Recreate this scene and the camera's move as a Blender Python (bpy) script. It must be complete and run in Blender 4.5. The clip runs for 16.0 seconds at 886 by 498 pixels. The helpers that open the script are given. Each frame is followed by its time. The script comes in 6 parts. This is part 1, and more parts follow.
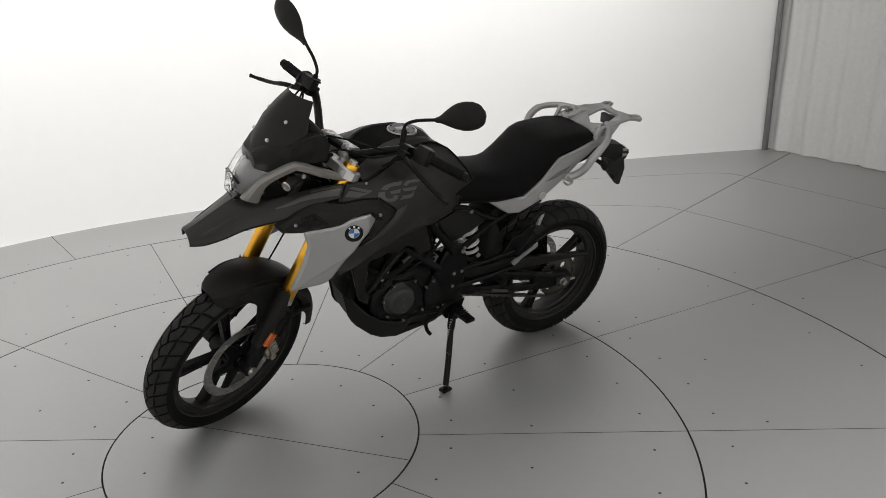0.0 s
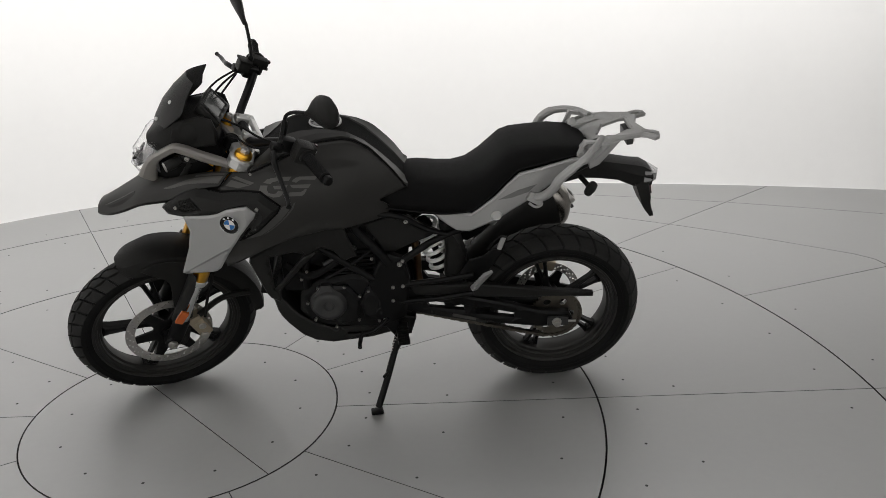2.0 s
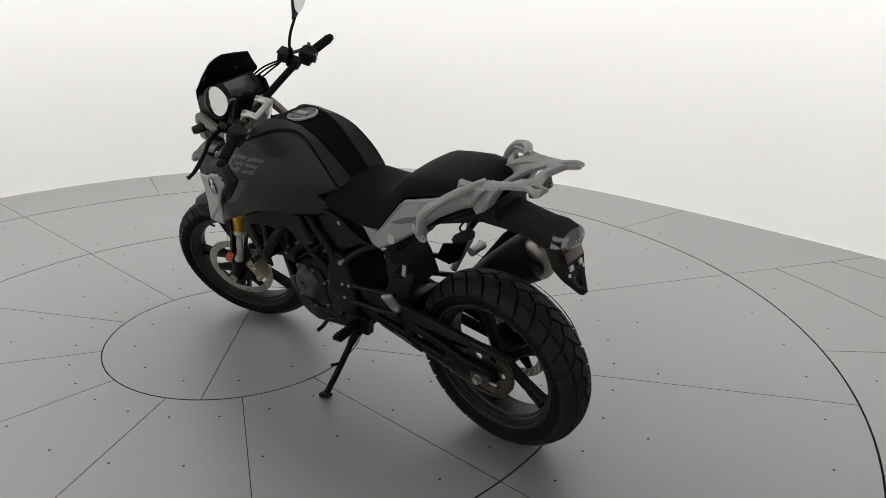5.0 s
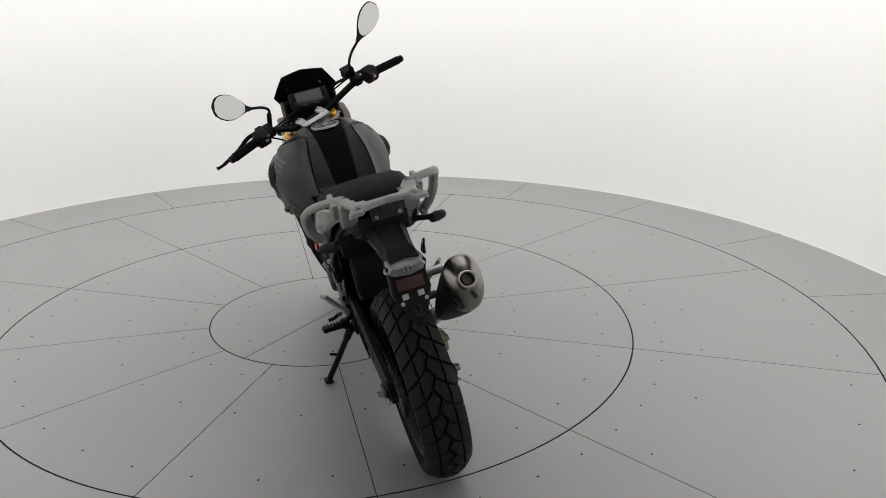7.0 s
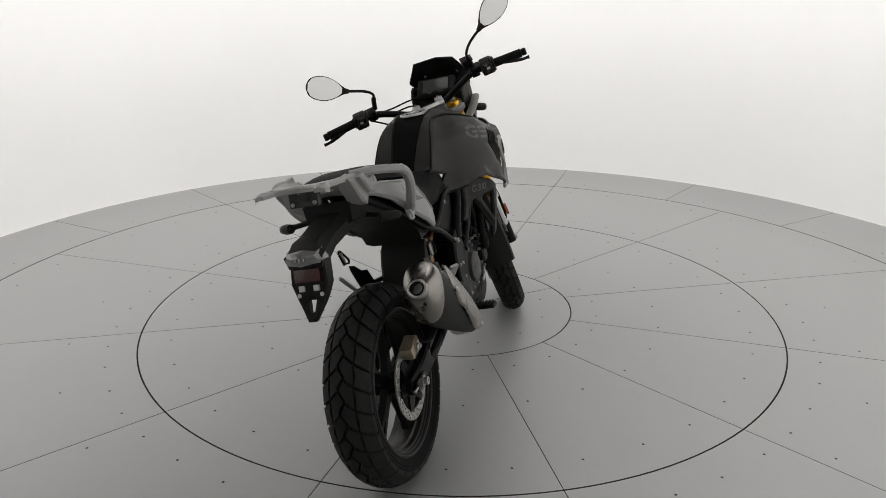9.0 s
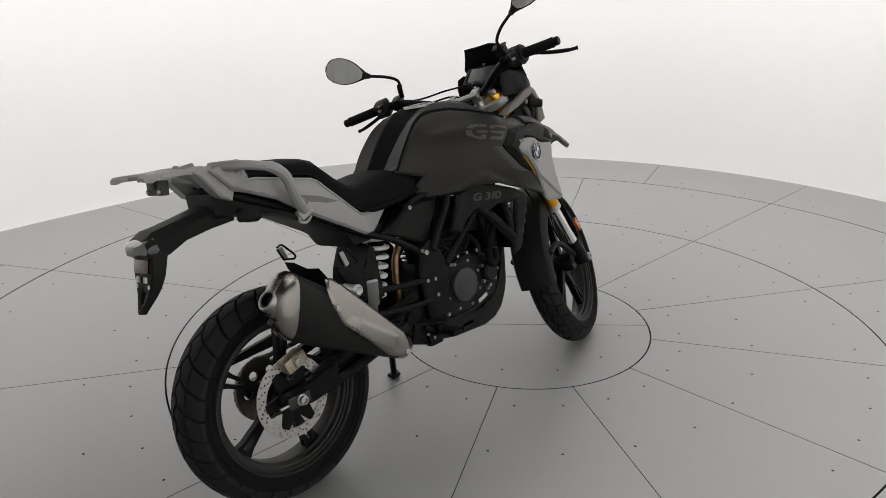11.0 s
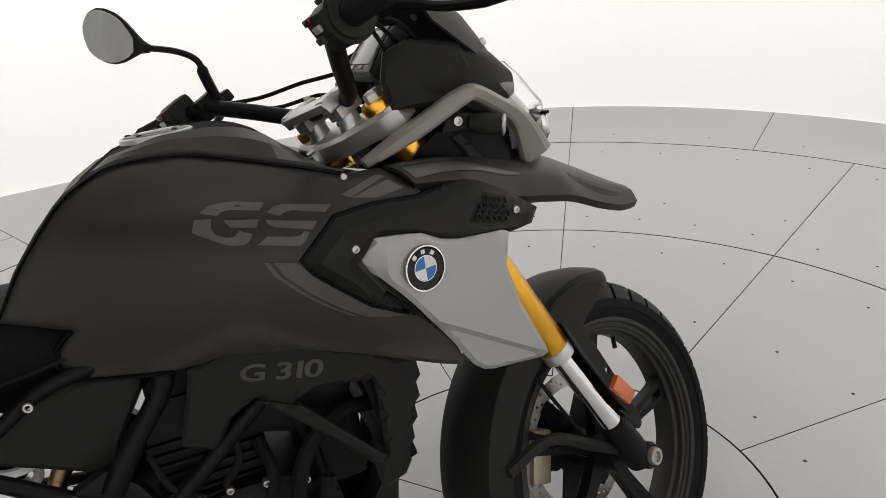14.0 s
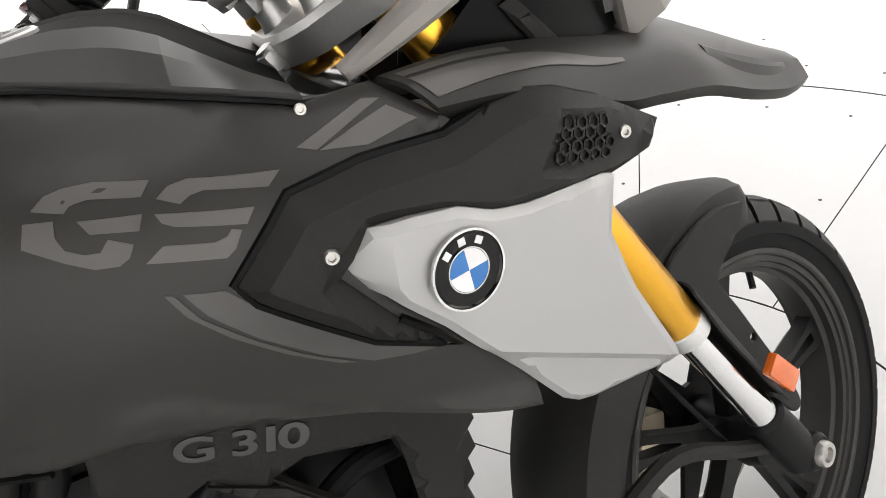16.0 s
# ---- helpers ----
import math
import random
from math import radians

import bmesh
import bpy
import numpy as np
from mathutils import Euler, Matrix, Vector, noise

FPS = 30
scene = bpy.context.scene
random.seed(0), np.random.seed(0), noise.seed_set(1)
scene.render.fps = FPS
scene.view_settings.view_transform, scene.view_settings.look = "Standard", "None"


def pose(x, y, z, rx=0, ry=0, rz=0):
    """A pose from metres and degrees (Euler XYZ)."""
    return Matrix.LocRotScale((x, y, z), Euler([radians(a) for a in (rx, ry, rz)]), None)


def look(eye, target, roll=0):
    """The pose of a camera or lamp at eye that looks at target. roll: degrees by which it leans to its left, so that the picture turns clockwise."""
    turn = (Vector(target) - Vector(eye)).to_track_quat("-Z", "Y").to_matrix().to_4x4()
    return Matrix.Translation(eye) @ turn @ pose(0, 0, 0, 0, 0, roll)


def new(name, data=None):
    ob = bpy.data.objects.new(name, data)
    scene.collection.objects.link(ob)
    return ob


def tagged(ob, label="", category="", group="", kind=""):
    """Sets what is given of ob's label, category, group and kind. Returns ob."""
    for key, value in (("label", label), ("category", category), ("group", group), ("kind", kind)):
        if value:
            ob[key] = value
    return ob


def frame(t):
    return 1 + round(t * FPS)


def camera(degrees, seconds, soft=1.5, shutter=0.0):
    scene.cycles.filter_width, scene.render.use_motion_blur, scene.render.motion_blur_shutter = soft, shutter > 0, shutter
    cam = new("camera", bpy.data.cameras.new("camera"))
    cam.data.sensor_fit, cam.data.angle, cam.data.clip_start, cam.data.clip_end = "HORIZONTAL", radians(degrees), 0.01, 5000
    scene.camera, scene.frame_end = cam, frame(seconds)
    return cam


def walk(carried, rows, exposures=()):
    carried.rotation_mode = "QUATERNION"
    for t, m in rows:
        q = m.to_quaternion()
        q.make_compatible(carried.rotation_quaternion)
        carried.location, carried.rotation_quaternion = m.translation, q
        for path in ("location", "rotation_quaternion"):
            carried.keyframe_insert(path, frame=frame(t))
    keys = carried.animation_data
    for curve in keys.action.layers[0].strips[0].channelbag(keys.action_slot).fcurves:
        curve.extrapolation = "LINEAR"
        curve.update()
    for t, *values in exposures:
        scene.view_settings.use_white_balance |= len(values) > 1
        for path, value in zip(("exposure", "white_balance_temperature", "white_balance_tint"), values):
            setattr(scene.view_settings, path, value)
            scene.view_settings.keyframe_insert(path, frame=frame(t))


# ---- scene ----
cam = camera(60.2, 16.0, soft=0.5)
PATH = [
    (0, (0.542, 2.381, 1.532), (-0.351, 0.722, 0.86), -1.8),
    (0.5, (0.149, 2.496, 1.52), (-0.52, 0.736, 0.845), -2.1),
    (1, (-0.231, 2.503, 1.483), (-0.681, 0.671, 0.818), -2.1),
    (1.5, (-0.553, 2.456, 1.478), (-0.814, 0.595, 0.793), -1.7),
    (2, (-0.941, 2.42, 1.468), (-0.948, 0.539, 0.788), -1.8),
    (2.5, (-1.277, 2.29, 1.471), (-1.051, 0.425, 0.785), -1.4),
    (3, (-1.646, 2.238, 1.458), (-1.183, 0.421, 0.763), -1.0),
    (3.5, (-1.951, 2.108, 1.449), (-1.28, 0.36, 0.746), -0.5),
    (4, (-2.246, 1.959, 1.477), (-1.357, 0.31, 0.779), -0.4),
    (6.5, (-3.368, 0.679, 1.499), (-1.624, -0.054, 0.852), -0.1),
    (7, (-3.533, 0.312, 1.507), (-1.697, -0.169, 0.876), -0.4),
    (7.5, (-3.542, -0.033, 1.485), (-1.655, -0.264, 0.865), 0.3),
    (8, (-3.53, -0.402, 1.488), (-1.632, -0.327, 0.864), 0.2),
    (10.5, (-2.653, -1.755, 1.509), (-1.2, -0.569, 0.814), -0.4),
    (11, (-2.361, -1.936, 1.499), (-1.059, -0.591, 0.795), -0.5),
    (11.5, (-2.054, -1.968, 1.479), (-0.882, -0.522, 0.748), -0.7),
    (12, (-1.727, -1.943, 1.453), (-0.709, -0.397, 0.696), -1.1),
    (12.5, (-1.353, -1.892, 1.439), (-0.505, -0.26, 0.653), -1.8),
    (13, (-1.058, -1.662, 1.404), (-0.323, 0.011, 0.592), -2.7),
    (13.5, (-0.778, -1.404, 1.391), (-0.151, 0.302, 0.557), -4.1),
    (14, (-0.538, -1.141, 1.366), (0.002, 0.551, 0.447), -5.2),
    (14.5, (-0.445, -0.911, 1.303), (0.061, 0.734, 0.284), -7.7),
    (15, (-0.411, -0.737, 1.254), (0.009, 0.85, 0.112), -10.7),
    (15.5, (-0.393, -0.691, 1.233), (-0.032, 0.862, 0.025), -12.3),
    (16, (-0.384, -0.687, 1.231), (-0.084, 0.854, -0.008), -13.1),
]
walk(cam, [(t, look(eye, aim, roll)) for t, eye, aim, roll in PATH],
     exposures=[(0, 0.18, 6500, 11), (4, 0.05, 6500, 11.5), (6.5, 0.02, 6500, 11), (8, 0.0, 6500, 11), (10.5, 0.03, 6500, 12), (12.5, 0.1, 6500, 12.5), (13.5, 0.24, 6500, 12.5), (14.5, 0.64, 6500, 12.5), (15, 1.08, 6500, 12.5), (15.5, 1.38, 6500, 12.5), (16, 1.52, 6500, 12.5)])

# ---- light: a white studio lit by unseen lamps added under the ceiling ----
world = bpy.data.worlds.new("studio_world")
scene.world = world
world.use_nodes = True
world.node_tree.nodes["Background"].inputs["Color"].default_value = (0.9, 0.9, 0.88, 1)
world.node_tree.nodes["Background"].inputs["Strength"].default_value = 0.05
CEIL = 4.0


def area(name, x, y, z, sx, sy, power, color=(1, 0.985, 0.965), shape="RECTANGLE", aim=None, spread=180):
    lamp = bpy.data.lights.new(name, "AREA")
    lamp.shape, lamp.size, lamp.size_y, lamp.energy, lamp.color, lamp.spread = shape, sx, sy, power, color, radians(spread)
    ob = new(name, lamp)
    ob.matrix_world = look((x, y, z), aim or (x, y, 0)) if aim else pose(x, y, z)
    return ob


# unseen area lamp, added for soft light from above
area("ceiling_softbox_lamp", 0.0, 0, CEIL - 0.13, 4.2, 3.0, 44)
# unseen narrow-beam lamps added to brighten the wall evenly from top to foot
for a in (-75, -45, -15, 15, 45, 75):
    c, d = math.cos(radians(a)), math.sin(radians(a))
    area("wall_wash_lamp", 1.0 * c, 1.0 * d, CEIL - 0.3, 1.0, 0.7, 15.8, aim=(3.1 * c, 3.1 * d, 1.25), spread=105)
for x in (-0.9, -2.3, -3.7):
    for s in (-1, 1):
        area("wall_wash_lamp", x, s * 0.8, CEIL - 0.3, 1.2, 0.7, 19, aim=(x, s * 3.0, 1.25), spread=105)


# ---- materials ----
def mat(name, color, rough=0.5, metal=0.0, vary=0.12, grain=60.0, bump=0.0, bump_scale=200.0, rough_vary=0.08, spec=0.5,
        coat=0.0, coat_rough=0.1, stain=0.0, stain_scale=1.2, coat_ior=1.5):
    m = bpy.data.materials.new(name)
    m.use_nodes = True
    nt = m.node_tree
    n, l = nt.nodes, nt.links
    b = n["Principled BSDF"]
    tc = n.new("ShaderNodeTexCoord")
    fine = n.new("ShaderNodeTexNoise")
    fine.inputs["Scale"].default_value = grain
    fine.inputs["Detail"].default_value = 6
    l.new(tc.outputs["Object"], fine.inputs["Vector"])
    wide = n.new("ShaderNodeTexNoise")
    wide.inputs["Scale"].default_value = stain_scale
    wide.inputs["Detail"].default_value = 5
    l.new(tc.outputs["Object"], wide.inputs["Vector"])
    mix = n.new("ShaderNodeMix")
    mix.data_type = "RGBA"
    mix.inputs["A"].default_value = (*[c * (1 - vary) for c in color], 1)
    mix.inputs["B"].default_value = (*[min(1, c * (1 + vary)) for c in color], 1)
    l.new(fine.outputs["Fac"], mix.inputs["Factor"])
    out = mix.outputs["Result"]
    if stain:
        ramp = n.new("ShaderNodeValToRGB")
        ramp.color_ramp.elements[0].position, ramp.color_ramp.elements[1].position = 0.38, 0.68
        ramp.color_ramp.elements[0].color = (1 - stain, 1 - stain, 1 - stain, 1)
        l.new(wide.outputs["Fac"], ramp.inputs["Fac"])
        mul = n.new("ShaderNodeMix")
        mul.data_type, mul.blend_type = "RGBA", "MULTIPLY"
        mul.inputs["Factor"].default_value = 1
        l.new(out, mul.inputs["A"])
        l.new(ramp.outputs["Color"], mul.inputs["B"])
        out = mul.outputs["Result"]
    l.new(out, b.inputs["Base Color"])
    mr = n.new("ShaderNodeMapRange")
    mr.inputs["To Min"].default_value, mr.inputs["To Max"].default_value = max(0.02, rough - rough_vary), min(1, rough + rough_vary)
    l.new(wide.outputs["Fac"], mr.inputs["Value"])
    l.new(mr.outputs["Result"], b.inputs["Roughness"])
    b.inputs["Metallic"].default_value = metal
    b.inputs["Specular IOR Level"].default_value = spec
    b.inputs["Coat Weight"].default_value = coat
    b.inputs["Coat Roughness"].default_value = coat_rough
    b.inputs["Coat IOR"].default_value = coat_ior
    if bump:
        bt = n.new("ShaderNodeTexNoise")
        bt.inputs["Scale"].default_value = bump_scale
        bt.inputs["Detail"].default_value = 3
        l.new(tc.outputs["Object"], bt.inputs["Vector"])
        bn = n.new("ShaderNodeBump")
        bn.inputs["Strength"].default_value = bump
        bn.inputs["Distance"].default_value = 0.002
        l.new(bt.outputs["Fac"], bn.inputs["Height"])
        l.new(bn.outputs["Normal"], b.inputs["Normal"])
    return m


M_FLOOR = mat("floor_panel_grey", (0.196, 0.199, 0.194), 0.50, vary=0.05, grain=35, stain=0.06, stain_scale=1.6, rough_vary=0.03, spec=1.0, coat=1.0, coat_rough=0.54, coat_ior=2.0)
M_GAP = mat("joint_dark", (0.035, 0.035, 0.035), 0.9)
M_WALL = mat("studio_wall_white", (0.77, 0.77, 0.762), 0.75, vary=0.015, grain=14, stain=0.02, stain_scale=0.7, spec=0.2)
M_CURTAIN = mat("curtain_grey", (0.55, 0.55, 0.54), 0.9, vary=0.08, grain=30, spec=0.1)
M_CEIL = mat("ceiling_grey", (0.16, 0.16, 0.16), 0.9)
M_POST = mat("post_grey", (0.16, 0.16, 0.158), 0.5)
M_PAINT = mat("satin_black_paint", (0.0168, 0.0163, 0.0150), 0.55, vary=0.08, grain=500, spec=0.10, rough_vary=0.03, coat=0.28, coat_rough=0.32)
M_GLOSS = mat("gloss_black", (0.003, 0.003, 0.003), 0.1, vary=0.1, grain=300, rough_vary=0.04, spec=0.3)
M_PLASTIC = mat("black_textured_plastic", (0.0120, 0.0119, 0.0112), 0.50, vary=0.2, grain=700, bump=0.25, bump_scale=900, spec=0.12)
M_DARK = mat("black_powder_coat", (0.0040, 0.0040, 0.0040), 0.40, vary=0.15, grain=300, bump=0.1, bump_scale=700, spec=0.12)
M_ENGINE = mat("dark_engine_casting", (0.007, 0.007, 0.007), 0.48, metal=0.3, vary=0.2, grain=260, bump=0.35, bump_scale=500, spec=0.22)
M_COVER = mat("engine_cover_grey", (0.030, 0.030, 0.030), 0.45, metal=0.3, vary=0.12, grain=320, bump=0.2, bump_scale=600)
M_RUBBER = mat("tyre_rubber", (0.0075, 0.0075, 0.0075), 0.66, vary=0.25, grain=120, bump=0.15, bump_scale=500, spec=0.07)
M_SEAT = mat("seat_vinyl", (0.0028, 0.0028, 0.0028), 0.62, vary=0.15, grain=400, bump=0.45, bump_scale=1100, spec=0.08)
M_SILVER = mat("matte_silver_paint", (0.285, 0.285, 0.281), 0.42, metal=0.35, vary=0.03, grain=900, rough_vary=0.04)
M_GREYPAINT = mat("warm_grey_paint", (0.185, 0.175, 0.160), 0.45, metal=0.3, vary=0.03, grain=900)
M_RACK = mat("cast_rack_silver", (0.30, 0.30, 0.294), 0.5, metal=0.4, vary=0.1, grain=260, bump=0.25, bump_scale=600)
M_STEEL = mat("brushed_steel", (0.42, 0.41, 0.39), 0.34, metal=1, vary=0.08, grain=180, rough_vary=0.1)
M_ALU = mat("cast_aluminium", (0.50, 0.50, 0.49), 0.42, metal=0.8, vary=0.1, grain=240, bump=0.15, bump_scale=500)
M_CHROME = mat("polished_chrome", (0.72, 0.72, 0.72), 0.12, metal=1, vary=0.02)
M_GOLD = mat("gold_anodised", (0.80, 0.42, 0.045), 0.3, metal=1, vary=0.06, grain=300, rough_vary=0.06)
M_COPPER = mat("heat_tinted_pipe", (0.24, 0.15, 0.085), 0.35, metal=1, vary=0.3, grain=20)
M_SPRING = mat("spring_white", (0.78, 0.78, 0.765), 0.4, vary=0.05)
M_DECAL = mat("grey_decal", (0.055, 0.053, 0.0495), 0.45, metal=0.2, vary=0.04, grain=800)
M_DECAL2 = mat("dark_grey_decal", (0.028, 0.027, 0.0255), 0.45, vary=0.04, grain=800)
M_WHITE = mat("white_enamel", (0.5, 0.5, 0.5), 0.25)
M_BLUE = mat("blue_enamel", (0.02, 0.11, 0.30), 0.25)
M_ORANGE = mat("orange_reflector", (0.42, 0.085, 0.010), 0.2, vary=0.15, grain=200, coat=0.5)
M_RED = mat("red_reflector", (0.04, 0.003, 0.004), 0.2, vary=0.2, grain=200, coat=0.5)
M_SCREEN = mat("lcd_grey", (0.05, 0.052, 0.05), 0.2)
M_PAD = mat("tank_pad_rubber", (0.003, 0.003, 0.003), 0.75, vary=0.2, grain=600, bump=0.3, bump_scale=900, spec=0.06)
M_SHIELD = mat("brushed_heat_shield", (0.27, 0.255, 0.235), 0.28, metal=1, vary=0.12, grain=90, rough_vary=0.1, bump=0.05, bump_scale=300)
M_TAILGREY = mat("tail_recess_grey", (0.13, 0.13, 0.128), 0.45, metal=0.3, vary=0.05, grain=800)
M_BRASS = mat("caliper_champagne", (0.36, 0.31, 0.23), 0.42, metal=0.7, vary=0.15, grain=160)
M_WELL = mat("deep_black_plastic", (0.002, 0.002, 0.002), 0.3, vary=0.1, grain=300, spec=0.07)
M_BOLT = mat("steel_bolt", (0.42, 0.41, 0.39), 0.36, metal=1, vary=0.1, grain=200)
# same rubber, lighter than the carcass: groove shade is put into the colours
M_TREAD_LIT = mat("tread_rubber", (0.016, 0.016, 0.0155), 0.6, vary=0.25, grain=140, bump=0.15, bump_scale=500, spec=0.12)
M_CHAIN = mat("chain_steel", (0.10, 0.09, 0.075), 0.4, metal=0.9, vary=0.2)
M_MIRROR = mat("mirror_glass", (0.5, 0.505, 0.505), 0.03, metal=1, vary=0.0, rough_vary=0.01)
M_LENS = mat("clear_lens", (0.15, 0.15, 0.15), 0.12, vary=0.05, coat=0.8)
M_FILM = bpy.data.materials.new("clear_film")
M_FILM.use_nodes = True
_b = M_FILM.node_tree.nodes["Principled BSDF"]
_b.inputs["Base Color"].default_value = (0.97, 0.97, 0.97, 1)
_b.inputs["Transmission Weight"].default_value = 1.0
_b.inputs["Roughness"].default_value = 0.06
_b.inputs["IOR"].default_value = 1.2


# ---- mesh helpers ----
def link(name, bm, material, parent=None, label="", sharp=32, smooth=True, side=None):
    me = bpy.data.meshes.new(name)
    bmesh.ops.recalc_face_normals(bm, faces=bm.faces)
    if side:
        for f in bm.faces:
            f.material_index = 0 if abs(f.normal.z) > 0.5 else 1
    bm.to_mesh(me)
    bm.free()
    me.materials.append(material)
    if side:
        me.materials.append(side)
    if smooth:
        me.shade_smooth()
        me.set_sharp_from_angle(angle=radians(sharp))
    ob = new(name, me)
    if parent:
        ob.parent = parent
    if label:
        tagged(ob, label)
    return ob


def part(name, bm, material, parent, label="", sharp=32):
    return link(name, bm, material, parent, label, sharp)


def twin(name, ob, m, parent):
    """Another piece on the same mesh."""
    o = new(name, ob.data)
    o.parent = parent
    o.matrix_basis = m
    return o


def lerp(pairs, x):
    return float(np.interp(x, [p[0] for p in pairs], [p[1] for p in pairs]))


def grid_surface(rows, closed=False, cap=False):
    """A surface through rows of points, all of one length."""
    bm = bmesh.new()
    vs = [[bm.verts.new(p) for p in row] for row in rows]
    w = len(vs[0])
    for a, b in zip(vs, vs[1:]):
        for k in range(w if closed else w - 1):
            q = (a[k], a[(k + 1) % w], b[(k + 1) % w], b[k])
            bm.faces.new(q)
    if cap and closed:
        bm.faces.new(vs[0])
        bm.faces.new(vs[-1][::-1])
    return bm


def thick(bm, d):
    """Gives a sheet a thickness along its normals."""
    bmesh.ops.recalc_face_normals(bm, faces=bm.faces)
    bmesh.ops.solidify(bm, geom=bm.faces[:], thickness=d)
    return bm


def tube(path, r, n=10, closed=False):
    """A round bar along a path; r is one radius or one for each point."""
    pts = [Vector(p) for p in path]
    rs = r if isinstance(r, (list, tuple)) else [r] * len(pts)
    rows, ref = [], None
    for i, p in enumerate(pts):
        if closed:
            d = (pts[(i + 1) % len(pts)] - pts[i - 1]).normalized()
        else:
            d = (pts[min(i + 1, len(pts) - 1)] - pts[max(i - 1, 0)]).normalized()
        if ref is None:
            ref = Vector((0, 0, 1)) if abs(d.z) < 0.9 else Vector((1, 0, 0))
        ref = (ref - d * ref.dot(d)).normalized()
        side = d.cross(ref)
        rows.append([p + (ref * math.cos(2 * math.pi * k / n) + side * math.sin(2 * math.pi * k / n)) * rs[i] for k in range(n)])
    if closed:
        rows.append(rows[0])
        bm = grid_surface(rows, True)
        bmesh.ops.remove_doubles(bm, verts=bm.verts, dist=1e-6)
        return bm
    return grid_surface(rows, True, True)


def bend(pts, steps=5):
    """Points with their corners rounded (Catmull-Rom)."""
    p = [Vector(q) for q in pts]
    p = [p[0] * 2 - p[1]] + p + [p[-1] * 2 - p[-2]]
    out = []
    for i in range(1, len(p) - 2):
        for k in range(steps):
            t = k / steps
            a, b, c, d = p[i - 1], p[i], p[i + 1], p[i + 2]
            out.append(0.5 * (2 * b + (c - a) * t + (2 * a - 5 * b + 4 * c - d) * t * t + (3 * b - a - 3 * c + d) * t ** 3))
    return out + [p[-2]]


def lathe(profile, n=48, centre=(0, 0, 0), a0=0.0, a1=360.0, loop=False):
    """Turns (radius, y) points round the y axis."""
    full = abs(a1 - a0) >= 359.9
    rows = []
    count = n if full else n + 1
    prof = list(profile) + ([profile[0]] if loop else [])
    for k in range(count):
        a = radians(a0 + (a1 - a0) * k / n)
        rows.append([(centre[0] + r * math.cos(a), centre[1] + y, centre[2] + r * math.sin(a)) for r, y in prof])
    if full:
        rows.append(rows[0])
    bm = grid_surface(rows)
    bmesh.ops.remove_doubles(bm, verts=bm.verts, dist=1e-6)
    return bm


def turned(p0, p1, profile, n=20):
    """Turns (radius, 0..1 along) points round the line from p0 to p1."""
    a, b = Vector(p0), Vector(p1)
    d = (b - a).normalized()
    u = d.orthogonal().normalized()
    v = d.cross(u)
    rows = [[a.lerp(b, t) + (u * math.cos(2 * math.pi * k / n) + v * math.sin(2 * math.pi * k / n)) * max(r, 1e-4) for k in range(n)] for r, t in profile]
    return grid_surface(rows, True, True)


def box(c, s, bevel=0.004, rot=(0, 0, 0), seg=2):
    bm = bmesh.new()
    bmesh.ops.create_cube(bm, size=1)
    bmesh.ops.scale(bm, vec=s, verts=bm.verts)
    if bevel:
        bmesh.ops.bevel(bm, geom=bm.edges[:], offset=bevel, segments=seg, affect="EDGES", profile=0.6)
    bmesh.ops.transform(bm, matrix=pose(*c, *rot), verts=bm.verts)
    return bm


def inside(p, poly):
    x, y, hit = p[0], p[1], False
    for (x0, y0), (x1, y1) in zip(poly, poly[1:] + poly[:1]):
        if (y0 > y) != (y1 > y) and x < (x1 - x0) * (y - y0) / (y1 - y0) + x0:
            hit = not hit
    return hit


def edge_distance(p, loops):
    best = 9.0
    for poly in loops:
        for a, b in zip(poly, poly[1:] + poly[:1]):
            ax, ay, bx, by = *a, *b
            dx, dy = bx - ax, by - ay
            t = max(0, min(1, ((p[0] - ax) * dx + (p[1] - ay) * dy) / (dx * dx + dy * dy + 1e-12)))
            best = min(best, math.hypot(p[0] - ax - t * dx, p[1] - ay - t * dy))
    return best


def dense(poly, step):
    out = []
    for a, b in zip(poly, poly[1:] + poly[:1]):
        n = max(1, round(math.dist(a, b) / step))
        out += [(a[0] + (b[0] - a[0]) * k / n, a[1] + (b[1] - a[1]) * k / n) for k in range(n)]
    return out


